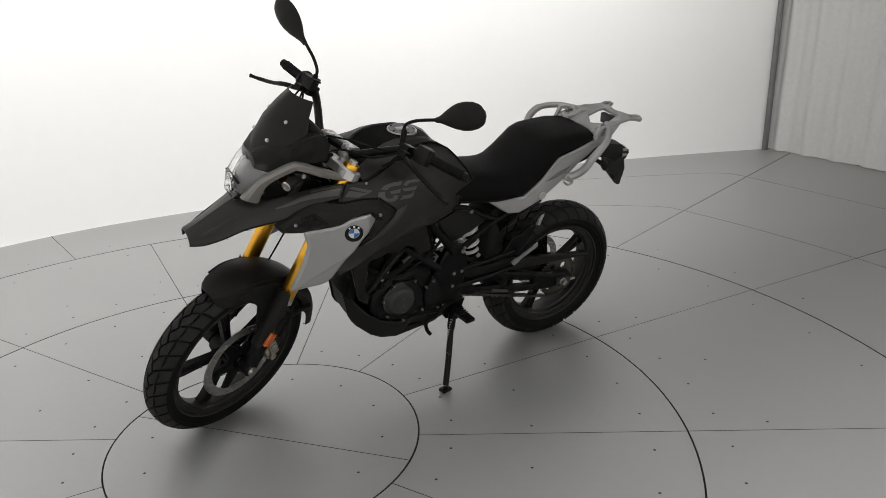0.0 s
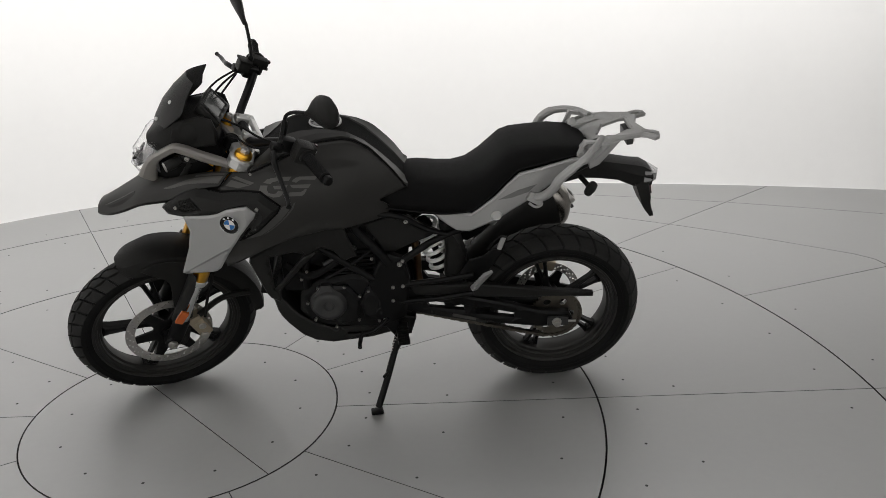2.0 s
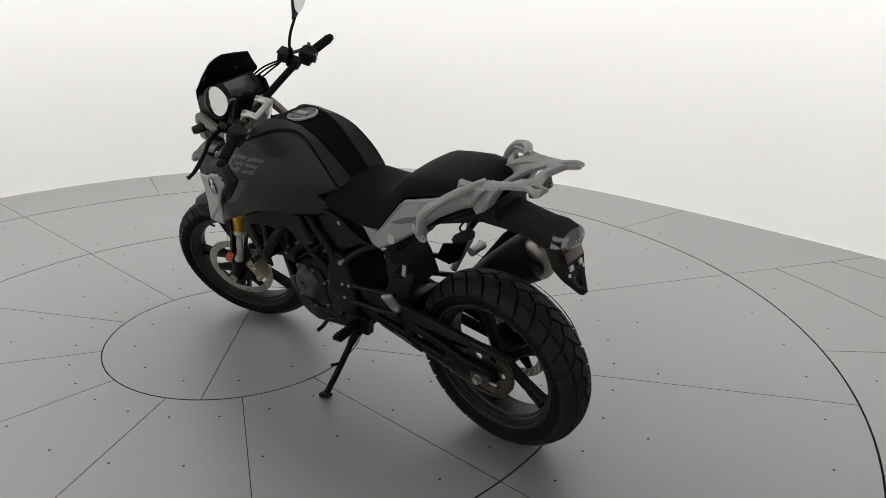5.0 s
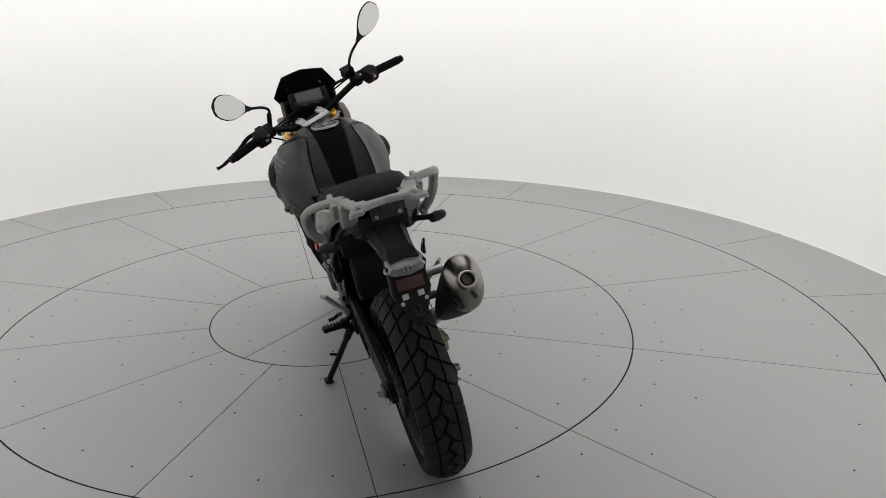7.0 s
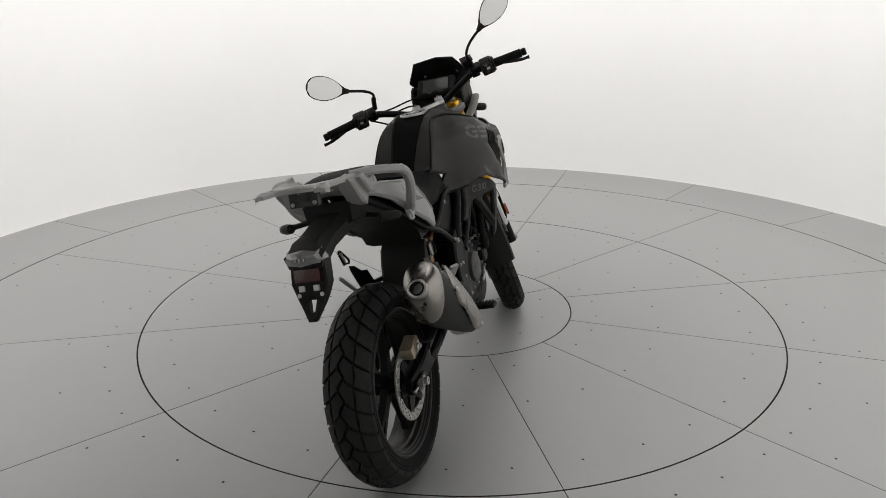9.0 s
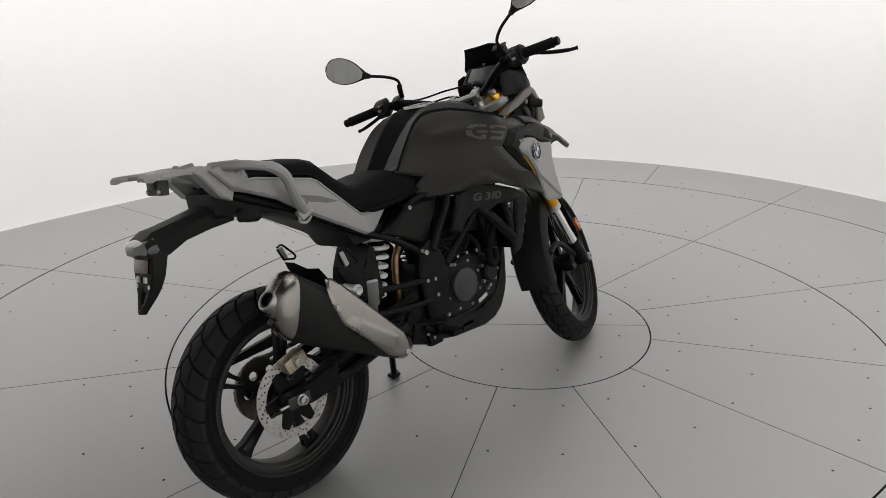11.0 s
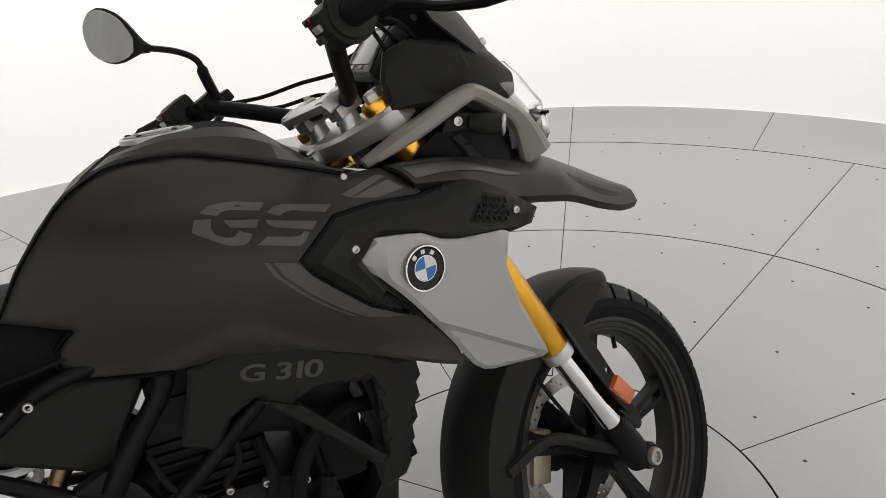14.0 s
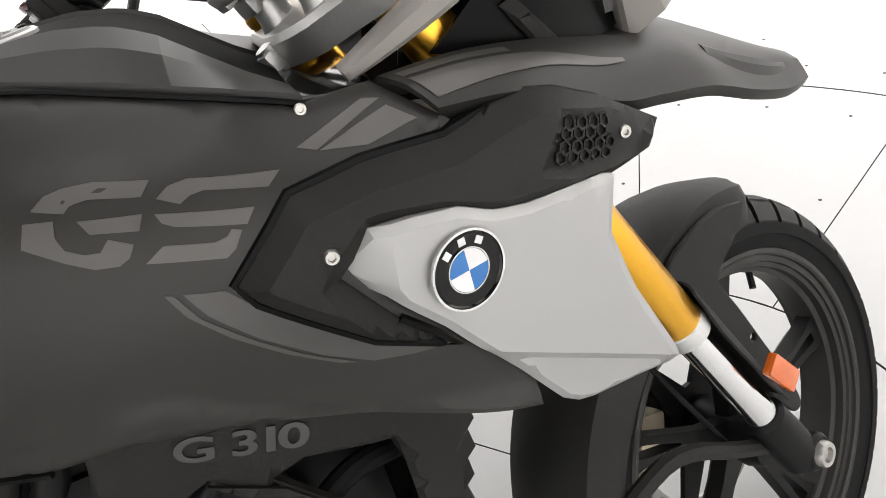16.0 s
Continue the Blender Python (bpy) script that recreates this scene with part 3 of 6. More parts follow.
# fork --------------------------------------------------------------------
FV = 0.102
for s in (-1, 1):
    outer = part("fork_tube", turned(fk(0.62, 0.05, s * FV), fk(1.135, 0.066, s * FV), [(0.024, 0), (0.0275, 0.012), (0.0275, 0.985), (0.025, 1)], 28), M_GOLD, BIKE, "gold anodised upper fork tube")
    part("dust_seal", turned(fk(0.605, 0.05, s * FV), fk(0.632, 0.05, s * FV), [(0.024, 0), (0.029, 0.15), (0.029, 0.85), (0.025, 1)], 28), M_ALU, outer)
    part("fork_cap", turned(fk(1.133, 0.066, s * FV), fk(1.147, 0.0665, s * FV), [(0.0275, 0), (0.0275, 0.6), (0.0245, 1), (0.010, 1)], 28), M_GOLD, outer)
    part("cap_nut", turned(fk(1.146, 0.0665, s * FV), fk(1.160, 0.067, s * FV), [(0.015, 0), (0.015, 0.75), (0.012, 1), (0.006, 1), (0.005, 0.6)], 6), M_ALU, outer)
    inner = part("fork_slider", turned(fk(0.40, 0.05, s * FV), fk(0.615, 0.05, s * FV), [(0.0205, 0), (0.0205, 1)], 24), M_CHROME, BIKE, "polished steel lower fork tube")
    foot = turned(fk(0.315, 0.052, s * FV), fk(0.435, 0.05, s * FV), [(0.014, 0), (0.027, 0.1), (0.028, 0.5), (0.027, 0.95), (0.022, 1)], 24)
    clamp = turned(fk(0.331, 0.06, s * (FV - 0.03)), fk(0.331, 0.06, s * (FV + 0.026)), [(0.02, 0), (0.025, 0.1), (0.025, 0.9), (0.021, 1)], 24)
    f = part("fork_foot", merge(foot, clamp), M_DARK, BIKE, "black cast fork foot")
    part("axle_nut", turned(fk(0.331, 0.06, s * (FV + 0.02)), fk(0.331, 0.06, s * (FV + 0.036)), [(0.017, 0), (0.017, 0.7), (0.0155, 1), (0.010, 1), (0.009, 0.6)], 20), M_STEEL, f)
    # guard stay with its reflector: it flows out of the mudguard's skirt and narrows to a flat arm before the slider
    if s < 0:
        arm = [(0.034, 0.331), (0.020, 0.312), (0.002, 0.297), (-0.024, 0.283), (-0.046, 0.268), (-0.044, 0.252), (-0.027, 0.216), (0.000, 0.150), (0.022, 0.095), (0.034, 0.050), (0.012, 0.046), (-0.030, 0.110),
               (-0.047, 0.151), (-0.080, 0.231), (-0.092, 0.262), (-0.110, 0.284), (-0.135, 0.296), (-0.120, 0.318), (-0.080, 0.334), (-0.020, 0.343)]
    else:
        arm = [(0.034, 0.331), (0.002, 0.297), (-0.038, 0.262), (-0.047, 0.231), (-0.040, 0.150), (-0.031, 0.088), (-0.014, 0.020), (-0.008, -0.035), (-0.050, -0.040), (-0.085, 0.060),
               (-0.120, 0.180), (-0.150, 0.270), (-0.150, 0.300), (-0.080, 0.334), (-0.020, 0.343)]
    ya = lambda x, z: 0.0815 + 0.05 * max(0.0, 0.30 - z) + 0.02 * max(0.0, z - 0.30)
    gd = part("fork_guard", moved(slab(bend(arm + arm[:1])[:-1], [disc(0.0055, 12, (-0.018, 0.172))] if s < 0 else [], lambda x, z, d: (x, s * (ya(x, z) - d), z), lambda x, z: (x, s * (ya(x, z) - 0.007), z), 0.012, 0.002, 0.0015), AX), M_PLASTIC, BIKE, "black fork guard", sharp=35)
    part("reflector", moved(box((0.062, s * (FV + 0.039), 0.475), (0.028, 0.012, 0.054), 0.003, (0, -10, 0)), FKL @ pose(0.01 if s > 0 else 0.022, 0, 0.0 if s > 0 else 0.010)), M_ORANGE, gd, "orange side reflector")
for s in (-1, 1):
    rows = []
    for z in np.linspace(0.425, 0.655, 9):
        half = lerp([(0.425, 35), (0.47, 62), (0.60, 68), (0.655, 50)], z)
        rows.append([(0.050 + 0.037 * math.cos(radians(a)), s * FV + 0.037 * math.sin(radians(a)), z) for a in np.linspace(-half, half, 11)])
    part("slider_guard", moved(thick(grid_surface(rows), 0.003), FKL), M_PLASTIC, BIKE, "black plastic guard before the fork slider")
axle = part("front_axle", turned(fk(0.331, 0.06, -0.12), fk(0.331, 0.06, 0.12), [(0.010, 0), (0.010, 1)], 16), M_STEEL, BIKE)


def yoke(s0, s1, name, material, label, holes=True):
    half = [(0.004, -0.020), (0.008, -0.050), (0.024, -0.092), (0.036, -0.126), (0.058, -0.144), (0.086, -0.140), (0.104, -0.118), (0.104, -0.088), (0.086, -0.058), (0.080, -0.030)]
    out = half + [(u, -v) for u, v in reversed(half)]
    bm = slab(out, [], lambda u, v, d: (u, v, s1 - d), lambda u, v: (u, v, s0), 0.014, 0.007, 0.006)
    return part(name, moved(bm, FKM), material, BIKE, label)


yoke(1.098, 1.131, "upper_yoke", M_ALU, "silver cast upper fork yoke")
yoke(0.90, 0.935, "lower_yoke", M_DARK, "black lower fork yoke")
part("steering_stem", turned(fk(0.88, 0, 0), fk(1.07, 0, 0), [(0.028, 0), (0.028, 1)], 20), M_DARK, BIKE)


# front mudguard round the tyre
def mudguard():
    rows = []
    for a in np.linspace(73.5, 182, 34):
        r = 0.336 + 0.010 * math.sin(radians((a - 70) * 1.4)) + 0.009 * math.exp(-((a - 92) / 16) ** 2)
        w = lerp([(73.5, 0.034), (75.5, 0.052), (80, 0.067), (90, 0.076), (98, 0.079), (130, 0.076), (170, 0.074), (193, 0.068)], a)
        sk = lerp([(70, 0.030), (78, 0.044), (90, 0.056), (105, 0.062), (125, 0.055), (160, 0.045), (193, 0.03)], a)
        row = []
        for y, dr in ((-1, -sk), (-0.99, -sk * 0.3), (-0.86, 0.002), (-0.5, 0.010), (0, 0.013), (0.5, 0.010), (0.86, 0.002), (0.99, -sk * 0.3), (1, -sk)):
            rr = r + dr
            row.append((rr * math.cos(radians(a)), y * w, rr * math.sin(radians(a))))
        rows.append(row)
    return thick(grid_surface(rows), 0.004)


guard = part("front_mudguard", moved(mudguard(), AX), M_PLASTIC, BIKE, "matte black plastic front mudguard", sharp=35)
for s in (-1, 1):
    part("mudguard_strut", moved(merge(tube(bend([(-0.30, s * 0.078, 0.10), (-0.20, s * 0.085, 0.115), (-0.10, s * 0.088, 0.06), (-0.03, s * 0.088, 0.02)]), 0.011, 8)), AX), M_PLASTIC, guard)

# front brake caliper on the left leg, with its copper-grey body
cal = part("front_caliper", moved(merge(box((-0.105, 0.075, 0.02), (0.05, 0.055, 0.105), 0.008, (0, 20, 0)), box((-0.115, 0.10, 0.02), (0.035, 0.02, 0.07), 0.005, (0, 20, 0))), AX), M_BRASS, BIKE, "champagne front brake caliper")
for dz in (-0.018, 0.03):
    part("caliper_piston", moved(turned((-0.112, 0.105, dz), (-0.112, 0.116, dz), [(0.013, 0), (0.013, 0.8), (0.010, 1)], 16), AX), M_STEEL, cal)
part("brake_hose", tube(bend([fk(0.46, -0.02, 0.11), fk(0.56, 0.005, 0.125), fk(0.66, 0.01, 0.10), fk(0.80, 0.02, 0.06), fk(0.95, 0.03, 0.03)]), 0.005, 8), M_RUBBER, BIKE)
part("sensor_cable", tube(bend([fk(0.42, 0.0, -0.08), fk(0.58, 0.0, -0.075), fk(0.70, 0.02, -0.05), fk(0.9, 0.05, -0.02)]), 0.0035, 6), M_RUBBER, BIKE)

BU = 0.016
# handlebar ----------------------------------------------------------------
BAR = [(1.170, 0.048, 0), (1.170, 0.048, 0.05), (1.176, 0.047, 0.085), (1.230, 0.020, 0.155), (1.268, -0.002, 0.215), (1.281, -0.022, 0.29), (1.288, -0.044, 0.412)]
line = bend([fk(s, u, -v) for s, u, v in reversed(BAR[1:])] + [fk(s, u, v) for s, u, v in BAR], 5)
part("handlebar", tube(line, 0.0135, 14), M_DARK, BIKE, "black tubular handlebar")
for s in (-1, 1):
    post = turned((0.040, s * 0.047, 1.125), (0.046, s * 0.047, 1.152), [(0.021, 0), (0.018, 0.4), (0.018, 1)], 20)
    lower = box((0.048, s * 0.050, 1.158), (0.050, 0.034, 0.020), 0.005, (0, 4, 0))
    upper = box((0.047, s * 0.050, 1.180), (0.050, 0.034, 0.020), 0.006, (0, 4, 0))
    cl = part("bar_riser", moved(merge(post, lower, upper), FKM), M_ALU, BIKE, "cast aluminium handlebar clamp", sharp=35)
    for du in (0.024, 0.064):
        part("clamp_bolt", moved(turned((du + 0.003, s * 0.050, 1.178), (du + 0.003, s * 0.050, 1.194), [(0.0058, 0), (0.0058, 0.85), (0.0045, 1), (0.0025, 1), (0.0025, 0.8)], 10), FKM), M_STEEL, cl)
    end = [fk(1.282, -0.024, s * 0.300), fk(1.288, -0.044, s * 0.412)]
    g = part("grip", turned(end[0], end[1], [(0.0165, 0), (0.0185, 0.02), (0.0165, 0.06), (0.0172, 0.1)] + [(0.0172 - 0.0008 * (k % 2), 0.12 + 0.0193 * k) for k in range(42)] + [(0.018, 0.96), (0.016, 1.0)], 20), M_RUBBER, BIKE, "black rubber handlebar grip")
    part("bar_end", turned(end[1], fk(1.289, -0.047, s * 0.432), [(0.012, 0), (0.0145, 0.2), (0.0145, 0.8), (0.011, 1)], 16), M_DARK, g)
    big = 0.034 if s < 0 else 0.025
    part("grip_flange", turned(fk(1.2805, -0.021, s * 0.283), fk(1.2822, -0.0245, s * 0.303), [(big * 0.8, 0), (big, 0.12), (big, 0.45), (big * 0.86, 0.55), (big * 0.86, 0.9), (big * 0.7, 1)], 28), M_PLASTIC, g, "black round flange at the grip")
    # switch block, lever and its perch
    sw = part("switch_block", moved(merge(box((-0.018, s * 0.272, 1.28), (0.05, 0.052, 0.058), 0.010), box((-0.045, s * 0.268, 1.29), (0.02, 0.036, 0.034), 0.006)), FKM), M_PLASTIC, BIKE, "black switch block on the handlebar")
    for k, mt in enumerate((M_RED, M_ALU, M_COVER)):
        part("switch", moved(box((-0.056, s * (0.262 + 0.008 * (k % 2)), 1.303 - 0.013 * k), (0.008, 0.014, 0.009), 0.002), FKM), mt, sw)
    perch = part("lever_perch", moved(merge(box((0.010, s * 0.222, 1.268), (0.05, 0.036, 0.04), 0.008), box((0.045, s * 0.24, 1.260), (0.035, 0.03, 0.022), 0.006)), FKM), M_DARK, BIKE, "black lever perch")
    part("lever", tube(bend([fk(1.254, 0.050, s * 0.245), fk(1.244, 0.062, s * 0.29), fk(1.224, 0.052, s * 0.35), fk(1.208, 0.044, s * 0.42), fk(1.202, 0.048, s * 0.455)]), [0.0085] * 8 + [0.007] * 8 + [0.006] * 4 + [0.0078], 10), M_DARK, perch, "black hand lever")
    # mirror: bent stem, teardrop housing and glass
    if s > 0:
        path = [fk(1.277, 0.022, 0.204), fk(1.31, 0.027, 0.196), fk(1.338, 0.031, 0.188), fk(1.368, 0.026, 0.214), fk(1.404, 0.015, 0.274)]
        b0, b1 = Vector((0.015, 0.268, 1.400)), Vector((0.012, 0.408, 1.492))
    else:
        path = [fk(1.28, 0.020, -0.222), fk(1.309, 0.024, -0.218), fk(1.338, 0.032, -0.216), fk(1.370, 0.044, -0.245), fk(1.40, 0.054, -0.295)]
        b0, b1 = Vector((0.054, -0.290, 1.397)), Vector((0.104, -0.438, 1.480))
    stem = part("mirror_stem", tube(bend(path), [0.0095] * 8 + [0.0055] * 13, 10), M_DARK, BIKE, "black mirror stem")
    ax = (b1 - b0).normalized()
    back = Vector((0.86, 0.26 if s > 0 else 0.08, -0.43)).normalized()
    back = (back - ax * back.dot(ax)).normalized()
    wide = ax.cross(back)
    hull, glass = [], []
    L = (b1 - b0).length
    for k in range(25):
        t = k / 24
        w = lerp([(0, 0.008), (0.10, 0.012), (0.22, 0.024), (0.36, 0.037), (0.5, 0.045), (0.65, 0.0475), (0.80, 0.044), (0.92, 0.034), (0.97, 0.024), (1, 0.010)], t)
        d = lerp([(0, 0.010), (0.3, 0.014), (0.65, 0.022), (0.9, 0.016), (1, 0.006)], t)
        c = b0 + ax * (L * t)
        hull.append([c + wide * (w * math.cos(a)) + back * (d * math.sin(a)) for a in np.linspace(0, math.pi, 9)] +
                    [c + wide * (w * math.cos(a)) - back * 0.004 for a in np.linspace(math.pi, 2 * math.pi, 5)][1:-1])
    mh = part("mirror_housing", moved(grid_surface(hull, True, True), FKM), M_PLASTIC, BIKE, "black teardrop mirror housing")
    gl = []
    for k in range(12):
        t = 0.17 + 0.80 * k / 11
        w = lerp([(0.17, 0.010), (0.25, 0.023), (0.36, 0.034), (0.5, 0.042), (0.65, 0.0445), (0.80, 0.041), (0.92, 0.030), (0.97, 0.014)], t)
        c = b0 + ax * (L * t) - back * 0.0062
        gl.append([c + wide * w * q for q in (-1, -0.33, 0.33, 1)])
    part("mirror_glass", moved(thick(grid_surface(gl), 0.0015), FKM), M_MIRROR, mh, "silvered mirror glass")
part("clamp_bridge", moved(merge(box((0.020, 0, 1.184), (0.022, 0.132, 0.016), 0.005, (0, -14, 0)), box((0.026, 0.056, 1.181), (0.03, 0.022, 0.024), 0.005), box((0.026, -0.056, 1.181), (0.03, 0.022, 0.024), 0.005)), FKM), M_ALU, BIKE, "cast aluminium bridge of the handlebar clamp")
part("yoke_boss", moved(merge(turned((0.006, 0.035, 1.099), (0.006, 0.035, 1.128), [(0.010, 0), (0.013, 0.2), (0.013, 1)], 16), box((0.000, 0.035, 1.114), (0.02, 0.026, 0.022), 0.006)), FKM), M_ALU, BIKE)
part("ignition_lock", moved(turned((0.075, 0, 1.10), (0.075, 0, 1.139), [(0.022, 0), (0.022, 0.9), (0.018, 1), (0.006, 1)], 24), FKM), M_DARK, BIKE, "black ignition lock")
# reservoir and cables
part("brake_reservoir", moved(merge(box((0.045, -0.208, 1.288), (0.038, 0.044, 0.034), 0.008), box((0.045, -0.208, 1.308), (0.042, 0.048, 0.008), 0.003)), FKM), M_PLASTIC, BIKE, "black brake fluid reservoir")
for c in ([fk(1.26, 0.05, -0.22), fk(1.215, 0.105, -0.17), fk(1.14, 0.15, -0.12), fk(1.02, 0.135, -0.07), fk(0.93, 0.10, -0.04)],
          [fk(1.265, 0.045, -0.235), fk(1.205, 0.125, -0.185), fk(1.12, 0.16, -0.135), fk(1.00, 0.13, -0.08)],
          [fk(1.255, 0.055, -0.21), fk(1.20, 0.10, -0.15), fk(1.15, 0.14, -0.09), fk(1.04, 0.13, -0.05)],
          [fk(1.26, 0.03, 0.22), fk(1.20, 0.07, 0.16), fk(1.17, 0.11, 0.06), fk(1.10, 0.12, 0.02), fk(0.97, 0.09, 0.02)],
          [fk(1.265, -0.02, 0.24), fk(1.19, 0.0, 0.17), fk(1.11, 0.03, 0.14), fk(1.0, 0.06, 0.07)],
          [fk(1.268, 0.01, 0.23), fk(1.23, 0.055, 0.15), fk(1.205, 0.10, 0.05), fk(1.16, 0.14, -0.02), fk(1.02, 0.12, 0.0)]):
    part("control_cable", tube(bend(c), 0.0034, 8), M_RUBBER, BIKE)

# body surface: half width at a place of the side view -----------------------
WIDTH = [(0.45, 0.10), (0.52, 0.113), (0.60, 0.138), (0.70, 0.185), (0.80, 0.218), (0.90, 0.238), (1.00, 0.238), (1.10, 0.217), (1.20, 0.188), (1.30, 0.135), (1.40, 0.10), (1.5, 0.07)]


SHOULDER = [(0.60, 0.972), (0.70, 0.982), (0.78, 0.986), (0.86, 0.977), (0.93, 0.996), (1.0, 1.01)]
LIP = [(0.55, 0.79), (0.70, 0.800), (0.78, 0.826), (0.82, 0.822), (0.86, 0.796), (0.95, 0.745), (1.10, 0.700)]


def raised(line, d):
    return [(x, z + d) for x, z in line]


def ease(t):
    t = min(1.0, max(0.0, t))
    return t * t * (3 - 2 * t)


def body(x, z):
    """Half width of the tank's flank: waisted above a soft shoulder, flared at the lower edge."""
    w = sum(lerp(WIDTH, x + d) for d in (-0.04, -0.02, 0.0, 0.02, 0.04)) / 5
    zb = 0.865
    if z > zb:
        k = 13 + 14 * ease((x - 0.90) / 0.16)
        f = max(0.25, 1 - k * (z - zb) ** 2)
    else:
        k = 11 * ease((1.07 - x) / 0.24)
        f = max(0.45, 1 - k * (z - zb) ** 2)
    w *= f
    w -= 0.009 * ease((z - lerp(SHOULDER, x) + 0.006) / 0.022) * ease((x - 0.60) / 0.10) * ease((1.0 - x) / 0.06)
    return w + 0.008 * ease((lerp(LIP, x) - z + 0.004) / 0.024)


def skin(outline, s, off, thk, holes=(), step=0.02, drop=0.004, edge=0.006, fun=None, lines=()):
    """A panel that follows the body's side, off metres outside it."""
    g = fun or body
    return slab(outline, holes, lambda x, z, d: (x, s * (g(x, z) + off - d), z), lambda x, z: (x, s * (g(x, z) + off - thk), z), step, edge, drop, lines)


RIDGE = [(0.50, 0.895), (0.535, 0.945), (0.571, 0.985), (0.61, 1.022), (0.656, 1.045), (0.70, 1.054), (0.78, 1.050), (0.86, 1.028), (0.94, 1.000), (0.985, 0.980)]
TOPZ = [(0.49, 0.882), (0.53, 0.932), (0.581, 0.985), (0.63, 1.028), (0.684, 1.058), (0.759, 1.072), (0.83, 1.069), (0.870, 1.060), (0.900, 1.044), (0.935, 1.012), (0.960, 0.990), (0.985, 0.972)]
for s in (-1, 1):
    side = [(0.497, 0.885), (0.535, 0.940), (0.571, 0.980), (0.61, 1.016), (0.656, 1.039), (0.70, 1.048), (0.78, 1.044), (0.86, 1.022), (0.94, 0.994), (0.985, 0.975), (1.038, 0.970), (1.082, 0.932), (1.02, 0.915), (0.965, 0.888),
            (1.00, 0.83), (1.05, 0.765), (1.09, 0.71), (1.09, 0.675), (0.97, 0.728), (0.87, 0.770), (0.77, 0.786), (0.695, 0.776), (0.575, 0.784), (0.548, 0.822), (0.585, 0.857)]
    part("tank_side_panel", skin(side, s, 0.0, 0.012, step=0.0105, lines=[SHOULDER, raised(SHOULDER, 0.012), LIP, raised(LIP, -0.018)]), M_PAINT, BIKE, "satin black tank side panel", sharp=40)
    part("seat_joint", tube([(x, s * (body(x, z) - 0.001), z) for x, z in [(q.x, q.z) for q in bend([(0.70, 0, 0.777), (0.60, 0, 0.783), (0.568, 0, 0.790), (0.550, 0, 0.822), (0.568, 0, 0.845), (0.584, 0, 0.857)], 4)]], 0.0036, 6), M_WELL, BIKE, "dark joint between tank and seat")
    # dark angular trim between tank and shroud
    trim = [(0.895, 0.892), (0.950, 0.934), (1.005, 0.934), (1.070, 0.927), (1.112, 0.932), (1.148, 0.934), (1.176, 0.924), (1.215, 0.902), (1.274, 0.858), (1.258, 0.838), (1.199, 0.840), (1.092, 0.858), (1.044, 0.879), (0.996, 0.890), (0.963, 0.868), (0.994, 0.817), (1.034, 0.772), (0.972, 0.808), (0.905, 0.874)]
    gr = [(1.126, 0.878), (1.166, 0.914), (1.212, 0.896), (1.264, 0.861), (1.238, 0.842), (1.160, 0.862)]

    def trim_face(x, z):
        """Flat crown with bevelled flanks, sunk round the grille."""
        h = 0.002 + 0.017 * min(1.0, edge_distance((x, z), [trim]) / 0.016)
        if inside((x, z), gr):
            h -= 0.008 * ease(edge_distance((x, z), [gr]) / 0.007)
        return body(x, z) + h
    crest = [[]]
    rim = dense(trim, 0.0075)
    for p, q, r in zip(rim[-1:] + rim[:-1], rim, rim[1:] + rim[:1]):
        t = (Vector(r) - Vector(p)).normalized()
        for side_ in (1, -1):
            c = (q[0] - t.y * 0.016 * side_, q[1] + t.x * 0.016 * side_)
            if inside(c, trim) and not inside(c, gr):
                if edge_distance(c, [trim]) > 0.0152 and edge_distance(c, [gr]) > 0.004:
                    crest[-1].append(c)
                elif crest[-1]:
                    crest.append([])
    crest = [c for c in crest if len(c) > 2]
    tr = part("side_trim", skin(trim, s, 0.0, 0.02, step=0.0085, drop=0.0, edge=0.004, fun=trim_face, lines=crest + [gr + gr[:1]]), M_PLASTIC, BIKE, "dark grey plastic trim with a grille", sharp=27)
    # dark joint between trim and tank
    part("joint", tube([(x, s * (body(x, z) + 0.0005), z) for x, z in dense(trim[15:] + trim[:5], 0.02)[:-3]], 0.0042, 6), M_WELL, tr)
    # intake grille
    cells = []
    for i in range(7):
        for j in range(9):
            cx, cz = 1.136 + 0.0112 * i + 0.0056 * (j % 2), 0.858 + 0.0090 * j - 0.0036 * i
            if inside((cx, cz), gr) and cx < 1.206 and edge_distance((cx, cz), [gr]) > 0.006:
                cells.append(skin(disc(0.0060, 6, (cx, cz)), s, 0.0035, 0.005, [disc(0.0043, 6, (cx, cz))], step=0.02, drop=0.0, fun=trim_face))
    part("grille_mesh", merge(*cells), M_PLASTIC, tr)
    bolt((1.222, s * (trim_face(1.222, 0.872) - 0.001), 0.872), s, tr, 0.0056, 0.005)
    bolt((0.962, s * (trim_face(0.962, 0.893) - 0.001), 0.893), s, tr, 0.0056, 0.005)
    bolt((0.98, s * (body(0.98, 0.974) + 0.0), 0.975), s, tr, 0.0046, 0.003)

    # silver shroud: a folded panel
    TIP = [(0.77, 1.034), (0.838, 0.998), (0.89, 1.004)]
    FOLD = [(1.02, 0.785), (1.26, 0.627)]
